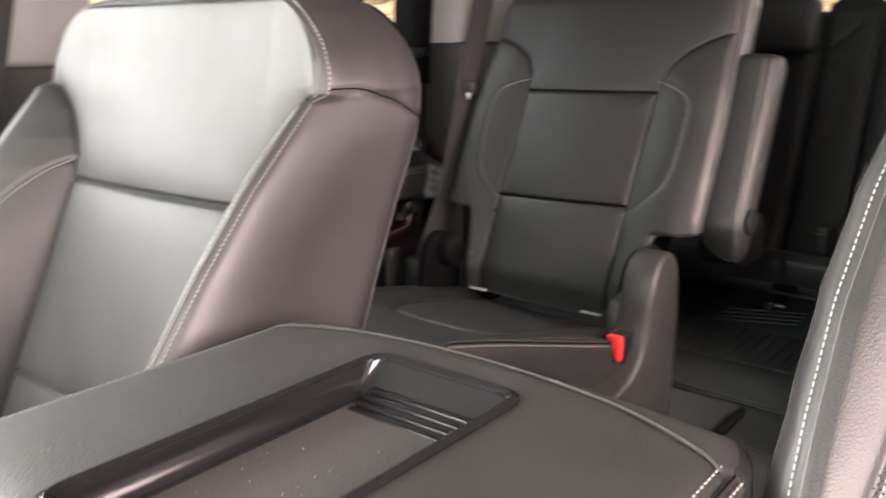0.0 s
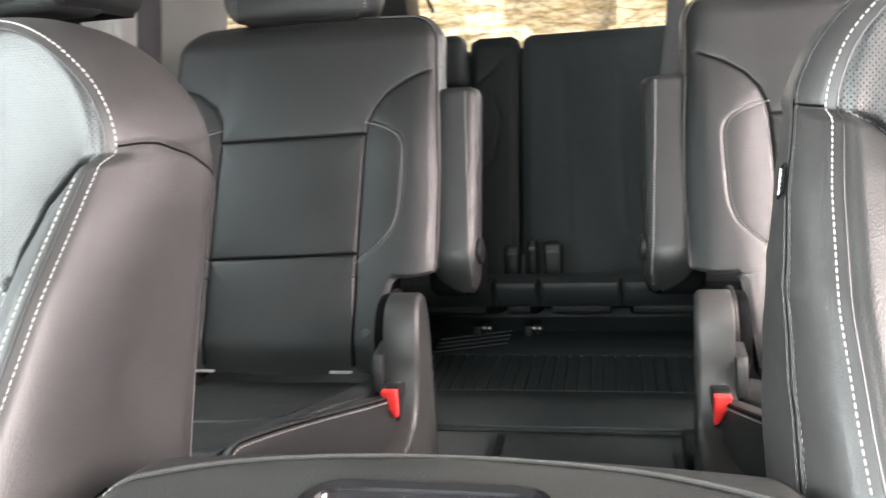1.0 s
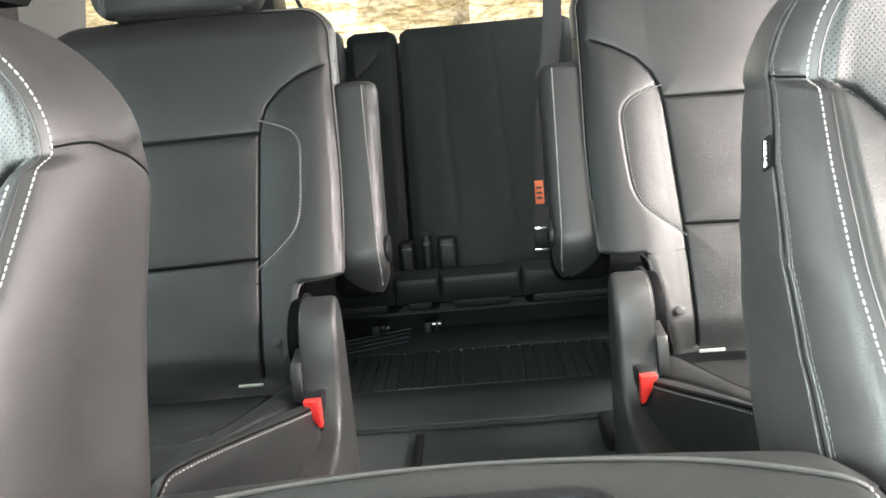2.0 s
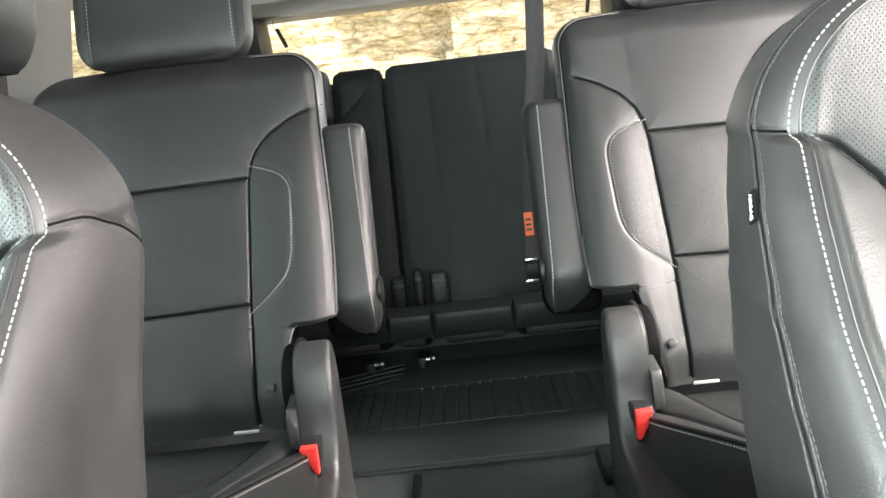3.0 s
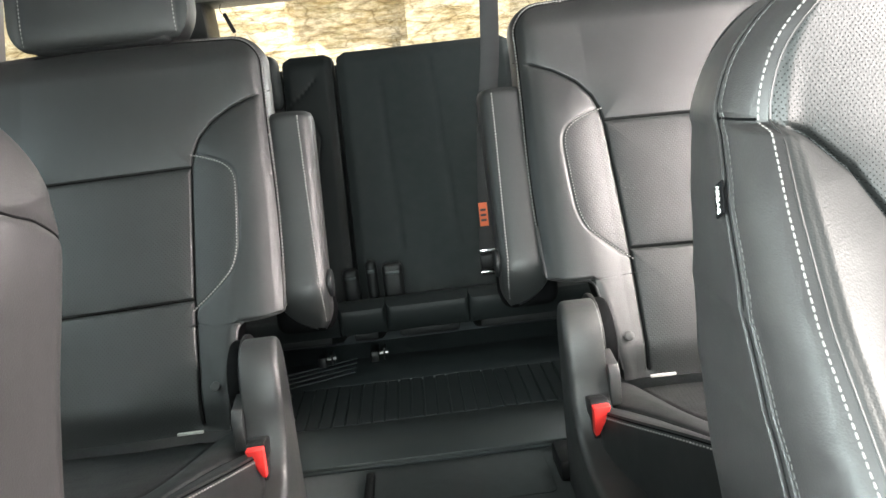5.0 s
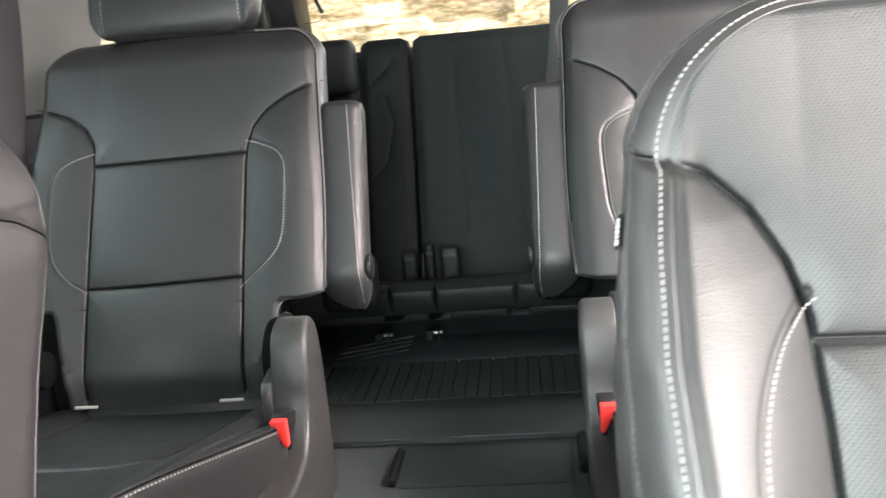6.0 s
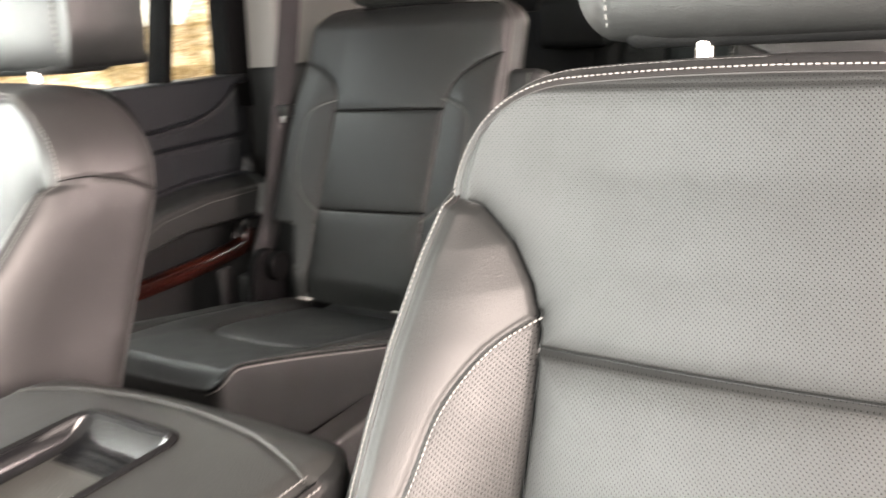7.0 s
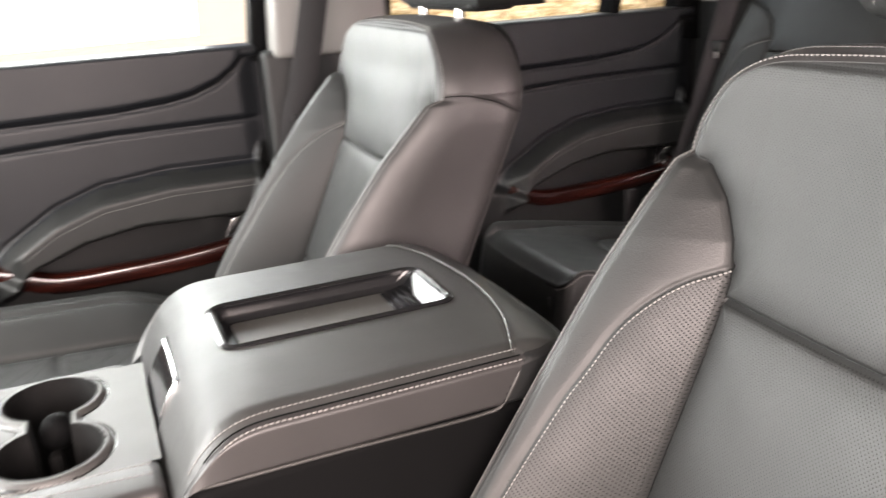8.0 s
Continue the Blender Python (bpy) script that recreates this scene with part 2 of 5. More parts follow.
def thing(name, at, label, category, group="", kind=""):
    """An Empty at the base of a thing, which its parts hang from."""
    ob = new(name)
    ob.empty_display_size = 0.05
    ob.location = at
    return tagged(ob, label, category, group, kind)


def rbox(lo, hi, bevel=0.004, seg=2, m=None):
    """A box from corner to corner with rounded edges."""
    bm = bmesh.new()
    bmesh.ops.create_cube(bm, size=1)
    for v in bm.verts:
        v.co = Vector([lo[i] + (v.co[i] + 0.5) * (hi[i] - lo[i]) for i in range(3)])
    if bevel:
        bmesh.ops.bevel(bm, geom=bm.edges[:], offset=bevel, segments=seg, profile=0.5, affect="EDGES")
    if m is not None:
        bm.transform(m)
    return bm


def prism(poly, lo, hi, axis=0, bevel=0.004, seg=2, m=None):
    """A polygon of the two other axes, drawn out along one axis, with rounded edges."""
    bm = bmesh.new()

    def co(p, d):
        q = list(p)
        q.insert(axis, d)
        return q

    vs = [bm.verts.new(co(p, lo)) for p in poly]
    f = bm.faces.new(vs)
    r = bmesh.ops.extrude_face_region(bm, geom=[f])
    for v in r["geom"]:
        if isinstance(v, bmesh.types.BMVert):
            v.co[axis] = hi
    bmesh.ops.recalc_face_normals(bm, faces=bm.faces[:])
    if bevel:
        sharp = [e for e in bm.edges if e.calc_face_angle(0) > radians(40)]
        bmesh.ops.bevel(bm, geom=sharp, offset=bevel, segments=seg, profile=0.5, affect="EDGES", clamp_overlap=True)
    if m is not None:
        bm.transform(m)
    return bm


def rounded(poly, r, n=6):
    """The polygon with its corners rounded by arcs of about r."""
    out = []
    k = len(poly)
    for i in range(k):
        a, b, c = (Vector(poly[(i + j) % k]) for j in (-1, 0, 1))
        d1, d2 = (a - b), (c - b)
        rr = min(r, d1.length * 0.49, d2.length * 0.49)
        p, q = b + d1.normalized() * rr, b + d2.normalized() * rr
        for s in range(n + 1):
            t = s / n
            out.append(tuple((1 - t) ** 2 * p + 2 * t * (1 - t) * b + t * t * q))
    return out


def tube(points, r, sides=8, closed=False):
    """A round bar along points."""
    bm = bmesh.new()
    pts = [Vector(p) for p in points]
    rings = []
    for i, p in enumerate(pts):
        d = (pts[min(i + 1, len(pts) - 1)] - pts[max(i - 1, 0)]).normalized()
        u = d.orthogonal().normalized() if not rings else (last_u - d * last_u.dot(d)).normalized()
        last_u = u
        w = d.cross(u)
        rings.append([bm.verts.new(p + r * (math.cos(a) * u + math.sin(a) * w)) for a in [2 * math.pi * s / sides for s in range(sides)]])
    for a, b in zip(rings, rings[1:]):
        for s in range(sides):
            bm.faces.new((a[s], a[(s + 1) % sides], b[(s + 1) % sides], b[s]))
    bm.faces.new(rings[0][::-1])
    bm.faces.new(rings[-1])
    return bm


def disc(centre, normal, r, depth, bevel=0.001, sides=20):
    bm = bmesh.new()
    bmesh.ops.create_cone(bm, cap_ends=True, segments=sides, radius1=r, radius2=r, depth=depth)
    if bevel:
        sharp = [e for e in bm.edges if e.calc_face_angle(0) > radians(60)]
        bmesh.ops.bevel(bm, geom=sharp, offset=bevel, segments=2, profile=0.5, affect="EDGES")
    q = Vector((0, 0, 1)).rotation_difference(Vector(normal).normalized())
    bm.transform(Matrix.Translation(centre) @ q.to_matrix().to_4x4())
    return bm


def resample(pts, step):
    """Points at even steps along a polyline (numpy rows)."""
    p = np.array(pts, float)
    d = np.r_[0, np.cumsum(np.linalg.norm(np.diff(p, axis=0), axis=1))]
    n = max(2, int(d[-1] / step) + 1)
    s = np.linspace(0, d[-1], n)
    return np.stack([np.interp(s, d, p[:, i]) for i in range(p.shape[1])], -1)


def spline(pts, step=0.004):
    """A smooth curve through the points (Catmull-Rom)."""
    p = np.array(pts, float)
    e = np.vstack([2 * p[0] - p[1], p, 2 * p[-1] - p[-2]])
    out = []
    for i in range(1, len(e) - 2):
        for t in np.linspace(0, 1, 12, endpoint=False):
            a, b, c, d = e[i - 1], e[i], e[i + 1], e[i + 2]
            out.append(0.5 * (2 * b + (c - a) * t + (2 * a - 5 * b + 4 * c - d) * t * t + (3 * b - a - 3 * c + d) * t ** 3))
    out.append(p[-1])
    return resample(out, step)


def stitches(name, pts, lift, parent, pitch=0.0062, dash=0.0042, r=0.0008, mat=None):
    """A row of thread dashes along 3D points, raised along lift."""
    p = resample(pts, pitch)
    verts, faces = [], []
    lift = np.array(lift, float)
    for i in range(len(p) - 1):
        d = p[i + 1] - p[i]
        ln = np.linalg.norm(d)
        if ln < 1e-6:
            continue
        d = d / ln
        n = lift - d * (lift @ d)
        n /= np.linalg.norm(n)
        w = np.cross(d, n)
        a, b = p[i], p[i] + d * min(dash, ln * 0.75)
        k = len(verts)
        for q, s in ((a, 0.5), (a + (b - a) * 0.2, 1.0), (b - (b - a) * 0.2, 1.0), (b, 0.5)):
            for an in (0.0, 1.05, 2.09, 3.14):
                verts.append(q + r * s * (math.cos(an) * w * 1.2 + math.sin(an) * n))
        for j in range(3):
            for c in range(3):
                x = k + j * 4 + c
                faces.append((x, x + 1, x + 5, x + 4))
        faces.append((k + 3, k + 2, k + 1, k))
        faces.append((k + 12, k + 13, k + 14, k + 15))
    return mesh_part(name, verts, faces, mat or THREAD, parent, "pale contrast stitching")


def seg_dist(u, v, line):
    """The distance of points (u, v) from a polyline in their plane."""
    best = np.full(u.shape, 1e9)
    for (x0, y0), (x1, y1) in zip(line, line[1:]):
        dx, dy = x1 - x0, y1 - y0
        t = np.clip(((u - x0) * dx + (v - y0) * dy) / (dx * dx + dy * dy + 1e-12), 0, 1)
        best = np.minimum(best, np.hypot(u - x0 - t * dx, v - y0 - t * dy))
    return best


def grid_normals(P, wrap=False):
    """Vertex normals of a grid of points (rows, columns, 3)."""
    du = np.gradient(P, axis=1)
    if wrap:
        du = (np.roll(P, -1, 1) - np.roll(P, 1, 1)) / 2
    dv = np.gradient(P, axis=0)
    n = np.cross(du, dv)
    return n / (np.linalg.norm(n, axis=-1, keepdims=True) + 1e-12)


def grid_parts(P, N, region, names, parent, flip=False):
    """Cuts a grid of points into one mesh per region number; names: {number: (name, material, label)}."""
    rows, cols = P.shape[:2]
    idx = np.arange(rows * cols).reshape(rows, cols)
    a, b, c, d = idx[:-1, :-1], idx[:-1, 1:], idx[1:, 1:], idx[1:, :-1]
    quads = np.stack([a, b, c, d] if not flip else [a, d, c, b], -1).reshape(-1, 4)
    reg = region.reshape(-1)
    flat, nf = P.reshape(-1, 3), N.reshape(-1, 3) * (-1 if flip else 1)
    made = []
    for k, (name, mat, label) in names.items():
        q = quads[reg == k]
        if not len(q):
            continue
        used, inv = np.unique(q, return_inverse=True)
        made.append(mesh_part(name, flat[used], inv.reshape(-1, 4).tolist(), mat, parent, label, nf[used]))
    return made


def smoothstep(a, b, x):
    t = np.clip((x - a) / (b - a), 0, 1)
    return t * t * (3 - 2 * t)


def mirror(line):
    return [(-a, z) for a, z in line]


def pad(parent, W_in, W_out, b0, b1, height, back_h, to3, seams, region, names, shell, soft_seams=(), na=90, nb=90, bulge=0.02,
        top_bulge=0.01, drop=0.02, inset=0.97, groove=(0.0035, 0.0028), puff=(0.004, 0.018), shell_n=12, swell=0.65, top_dense=False, shell_seams=(), shell_split=None,
        back=None, flip=False, row_curve=None, dense=None, flat_side=None, taper=None):
    """A padded, sewn face with its wrapped sides. a runs across from -W_out(b) to W_in(b), b along; height(a, b) rises towards the sitter."""
    u = np.linspace(0, 1, na)
    v = np.linspace(0, 1, nb)
    if top_dense:
        v = np.where(v < 0.7, v / 0.7 * 0.88, 0.88 + 0.12 * np.sin((v - 0.7) / 0.3 * math.pi / 2))
    b = b0 + (b1 - b0) * v
    if dense:
        b = np.unique(np.round(np.r_[b, np.linspace(dense[0], dense[1], 60)], 5))
        v = (b - b0) / (b1 - b0)
    A = -W_out(b)[:, None] * (1 - u) + W_in(b)[:, None] * u
    Bg = np.repeat(b[:, None], na, 1)
    if row_curve:
        Bg = Bg + row_curve(A, v[:, None])
    H0 = height(A, Bg)
    near = np.full(A.shape, 1e9)
    for line in seams:
        near = np.minimum(near, seg_dist(A, Bg, line))
    rim_d = np.minimum(np.minimum(W_in(b)[:, None] - A, A + W_out(b)[:, None]), b[-1] - b[:, None])
    fade = smoothstep(0.0, 0.018, rim_d)
    H = H0 - fade * (groove[0] * np.exp(-(near / groove[1]) ** 2) + puff[0] * np.exp(-near / puff[1]))
    soft = np.full(A.shape, 1e9)
    for line in soft_seams:
        soft = np.minimum(soft, seg_dist(A, Bg, line))
    H = H - 0.0022 * np.exp(-(soft / 0.0020) ** 2) - 0.0012 * np.exp(-soft / 0.010)
    P = to3(A, Bg, H)
    N = grid_normals(P)
    Ac, Bc = (A[:-1, :-1] + A[1:, 1:]) / 2, (Bg[:-1, :-1] + Bg[1:, 1:]) / 2
    grid_parts(P, N, region(Ac, Bc), names, parent, flip)
    # the border, up one edge, over the end and down the other
    ra, rb = np.r_[A[:, 0], A[-1, 1:-1], A[::-1, -1]], np.r_[Bg[:, 0], Bg[-1, 1:-1], Bg[::-1, -1]]
    rh = np.r_[H[:, 0], H[-1, 1:-1], H[::-1, -1]]
    da, db = np.gradient(ra), np.gradient(rb)
    ln = np.hypot(da, db) + 1e-9
    oa, ob_ = -db / ln, da / ln
    t = np.linspace(0, 1, shell_n)[:, None]
    end = np.clip(ob_, 0, 1)
    side_bulge = bulge(rb) if callable(bulge) else bulge
    bl = (side_bulge * (1 - end) + top_bulge * end)[None, :]
    bl = bl * np.clip(1 + ob_, 0, 1)[None, :]
    sw = np.sin(math.pi * np.clip(t, 0, 1)) ** swell
    ca = np.mean(A)
    hb = back_h(ra, rb - drop * end)
    if flat_side:
        far = np.abs(hb - rh)
        f, k = np.clip(t * far / flat_side[0], 0, 1), np.clip((1 - t) * far / flat_side[1], 0, 1)
        sw = np.sqrt(1 - (1 - f) ** 2) * (0.25 + 0.75 * np.sqrt(1 - (1 - k) ** 2))
    SA = ra + (ca + (ra - ca) * inset - ra) * t + oa * bl * sw
    if taper:
        SA = SA - np.sign(ra - ca) * taper(rb) * t ** 1.5
    SB = rb - drop * end * t ** 1.5 + ob_ * bl * sw
    kern = np.exp(-np.linspace(-2, 2, 41) ** 2)
    rs = np.convolve(np.pad(rh, 20, mode="edge"), kern / kern.sum(), mode="valid")
    start = rh + (rs - rh) * smoothstep(0.0, 0.30, t)
    SH = start + (hb - start) * t
    # softly rounded first edge
    near = np.full(SA.shape, 1e9)
    for line in shell_seams:
        near = np.minimum(near, seg_dist(t + 0 * SA, SB, line) * 1.0)
    dep = 0.0016 * np.exp(-(near / 0.0024) ** 2) * smoothstep(0.02, 0.06, t)
    SA, SB = SA - oa * dep, SB - ob_ * dep
    SP = to3(SA, SB, SH)
    SN = grid_normals(SP)
    rc = shell_split(((t + 0 * SA)[:-1, :-1]), SB[:-1, :-1], SA[:-1, :-1]) if shell_split else np.zeros((SA.shape[0] - 1, SA.shape[1] - 1), int)
    grid_parts(SP, SN, rc, shell, parent, flip)
    if back:
        k = 5
        A2, B2 = A[::k, ::k], Bg[::k, ::k]
        A2 = ca + (A[::k, ::k] - ca) * inset
        A2[:, -1], A2[:, 0] = ca + (A[::k, -1] - ca) * inset, ca + (A[::k, 0] - ca) * inset
        B2 = B2 - drop * (B2 >= b1 - 1e-6)
        side = np.clip(1 - ((A2 - ca) / (np.abs(A2 - ca).max() + 1e-6)) ** 2, 0, 1)
        P2 = to3(A2, B2, back_h(A2, B2) - 0.012 * side)
        grid_parts(P2, grid_normals(P2), np.zeros((P2.shape[0] - 1, P2.shape[1] - 1), int), {0: back}, parent, not flip)

    def surf(line, up=0.0006):
        q = np.array(line, float)
        return to3(q[:, 0], q[:, 1], height(q[:, 0], q[:, 1]) - 0.0015 - 0.001 + up)

    def welt(i0, i1, dist, up=0.0006):
        """Points along the border, a fixed way down the side from the edge."""
        n = len(ra)
        i = np.arange(int(i0 * (n - 1)), int(i1 * (n - 1)) + 1)
        length = np.linalg.norm(np.diff(SP[:, i], axis=0), axis=-1)
        cum = np.vstack([np.zeros(len(i)), np.cumsum(length, 0)])
        out = []
        for j in range(len(i)):
            k = np.interp(dist, cum[:, j], np.arange(shell_n))
            k0 = min(int(k), shell_n - 2)
            f = k - k0
            out.append(SP[k0, i[j]] * (1 - f) + SP[k0 + 1, i[j]] * f + SN[k0, i[j]] * up * (-1 if flip else 1))
        return np.array(out)

    def rim(i0, i1, tt, up=0.0008):
        """Points along the border between two shares of its length, a little way down the side."""
        n = len(ra)
        i = np.arange(int(i0 * (n - 1)), int(i1 * (n - 1)) + 1)
        k = tt * (shell_n - 1)
        k0 = int(k)
        f = k - k0
        q = SP[k0][i] * (1 - f) + SP[k0 + 1][i] * f
        return q + SN[k0][i] * up * (-1 if flip else 1)

    def across(line, inner_side, up=0.0):
        """Points on the wrapped side, by the share of its depth and the height b."""
        n = len(ra)
        half = slice(n // 2, n) if inner_side else slice(0, n // 2)
        out = []
        for tt, bb in line:
            k = tt * (shell_n - 1)
            k0 = min(int(k), shell_n - 2)
            row = SP[k0, half] * (1 - k + k0) + SP[k0 + 1, half] * (k - k0)
            sb = SB[k0, half] * (1 - k + k0) + SB[k0 + 1, half] * (k - k0)
            keep = (sb < b1 - 0.03) & (sb > b0 + 0.02)
            order = np.argsort(sb[keep])
            nrm = SN[k0, half][keep][order]
            out.append([np.interp(bb, sb[keep][order], row[keep][order][:, i] + nrm[:, i] * up * (-1 if flip else 1)) for i in range(3)])
        return np.array(out)

    pad.across = across
    return surf, rim, welt


def corner(W, b1, r):
    """A half-width that rounds off towards b1."""
    def f(b):
        b = np.asarray(b, float)
        e = np.clip((b - (b1 - r)) / r, 0, 1)
        return W - r + r * np.sqrt(np.clip(1 - e ** 2, 0, 1)) if np.isscalar(W) else W(b) - r + r * np.sqrt(np.clip(1 - e ** 2, 0, 1))
    return f


# ---------- front seats ----------
FS_Z = (0.34, 0.46, 0.56, 0.614, 0.669, 0.704, 0.738, 0.77, 0.80, 0.815)
FS_EDGE = (0.135, 0.205, 0.272, 0.312, 0.356, 0.389, 0.421, 0.438, 0.445, 0.449)
FS_EDGE_DRIVER = (0.119, 0.2085, 0.283, 0.324, 0.366, 0.392, 0.4205, 0.438, 0.446, 0.450)
WIDER_Z = (0.40, 0.45, 0.50, 0.55, 0.60, 0.65, 0.70, 0.738, 0.765, 0.79)
WIDER_DRIVER = (-0.001, 0.0015, 0.005, 0.0085, 0.0117, 0.0127, 0.0082, 0.002, 0.002, 0.004)
FS_CZ = (0.34, 0.46, 0.56, 0.642, 0.70, 0.76, 0.80, 0.815)
FS_CY = (0.275, 0.327, 0.371, 0.407, 0.430, 0.449, 0.456, 0.460)
FS_BZ = (0.34, 0.54, 0.61, 0.64, 0.668, 0.715, 0.75, 0.79, 0.82)
FS_BY = (0.40, 0.470, 0.504, 0.516, 0.528, 0.546, 0.551, 0.552, 0.552)
FS_UZ = (0.642, 0.66, 0.68, 0.70, 0.738, 0.77, 0.80, 0.815)
FS_UY = (0.407, 0.4135, 0.4195, 0.425, 0.432, 0.439, 0.443, 0.446)
FS_SHOULDER = [(0.212, 0.738), (0.19, 0.729), (0.168, 0.708), (0.151, 0.68), (0.142, 0.652), (0.139, 0.60), (0.139, 0.34)]
FS_DECO = [(0.1415, 0.664), (0.16, 0.647), (0.174, 0.617), (0.180, 0.58), (0.183, 0.555), (0.186, 0.5), (0.19, 0.42), (0.192, 0.35)]


def soft_curve(b, xs, ys):
    """The polyline through xs, ys, with its bends eased."""
    g = np.linspace(xs[0] - 0.05, xs[-1] + 0.05, 500)
    v = np.interp(g, xs, ys)
    lo, hi = (ys[1] - ys[0]) / (xs[1] - xs[0]), (ys[-1] - ys[-2]) / (xs[-1] - xs[-2])
    v = np.where(g < xs[0], ys[0] + (g - xs[0]) * lo, np.where(g > xs[-1], ys[-1] + (g - xs[-1]) * hi, v))
    k = np.exp(-np.linspace(-2, 2, 21) ** 2)
    return np.interp(b, g, np.convolve(np.pad(v, 10, mode="edge"), k / k.sum(), mode="valid"))


def headrest(parent, y, z0, z1, half, depth, lean, posts, post_at=0.55):
    """A leather head restraint on two steel posts; y, z of its lower front edge in the seat's own frame."""
    def w(b):
        e = np.abs((b - (z0 + z1) / 2) / ((z1 - z0) / 2))
        return half - 0.035 + 0.035 * np.sqrt(np.clip(1 - np.clip((e - 0.45) / 0.55, 0, 1) ** 2, 0, 1))

    def h(a, b):
        s = (b - z0) / (z1 - z0)
        return -(y + lean * (b - z0)) - 0.028 * (1 - np.sqrt(np.clip(1 - (2 * s - 1) ** 4, 0, 1))) - 0.012 * (a / half) ** 2

    seam = [(half - 0.018, z0), (half - 0.018, z1)]
    surf, rim, welt = pad(parent, w, w, z0, z1, h, lambda a, b: h(a, b) - depth, lambda a, b, d: np.stack([a, -d + 0 * a, b], -1),
                    [seam, mirror(seam)], lambda a, b: np.zeros(a.shape, int), {0: ("headrest_face", LEATHER, "")}, {0: ("headrest_side", LEATHER, "")},
                    na=70, nb=50, bulge=0.006, top_bulge=0.012, drop=0.0, inset=0.94, groove=(0.002, 0.003), puff=(0.002, 0.01),
                    back=("headrest_back", LEATHER, ""))
    stitches("stitching", surf([(half - 0.0215, z) for z in np.linspace(z0 + 0.012, z1 - 0.012, 30)]), (0, -1, 0), parent)
    stitches("stitching", surf([(-half + 0.0215, z) for z in np.linspace(z0 + 0.012, z1 - 0.012, 30)]), (0, -1, 0), parent)
    # closed underside
    bm = rbox((-half + 0.03, y + 0.02, z0 - 0.004), (half - 0.03, y + depth - 0.008, z0 + 0.03), 0.012, 3)
    part("headrest_base", bm, PLASTIC, parent)
    for s in (-1, 1):
        part("post", tube([(s * posts, y + depth * post_at, z0 - 0.07), (s * posts, y + depth * post_at, z0 + 0.04)], 0.0068, 12), CHROME, parent, "chrome post")
        part("post_guide", disc((s * posts, y + depth * post_at, z0 - 0.022), (0, 0, 1), 0.014, 0.014, 0.003), PLASTIC, parent, "black plastic guide")


def seat_tag(seat, at, out, along):
    """A small sewn-in tag that lies on the side: out is its normal, along runs down the seam."""
    fwd = out.cross(along).normalized()
    if fwd.y > 0:
        fwd = -fwd
    down = along if along.z < 0 else -along
    tag = part("tag", rbox((-0.0095, -0.0048, -0.0006), (0.0095, 0.0042, 0.0008), 0.0003, 1), GLOSS, seat, "black tag with white lettering")
    z = down.cross(fwd)
    if z.dot(out) < 0:
        fwd, z = -fwd, -z
    tag.matrix_basis = Matrix(((down.x, fwd.x, z.x, at.x + out.x * 0.002), (down.y, fwd.y, z.y, at.y + out.y * 0.002), (down.z, fwd.z, z.z, at.z + out.z * 0.002), (0, 0, 0, 1)))
    tx = bpy.data.curves.new("tag_text", "FONT")
    tx.body, tx.size, tx.align_x, tx.align_y, tx.extrude = "AIRBAG", 0.0047, "CENTER", "CENTER", 0.0001
    tx.materials.append(WHITE)
    txo = new("tag_text", tx)
    txo.parent = tag
    txo.location = (0, -0.001, 0.0010)


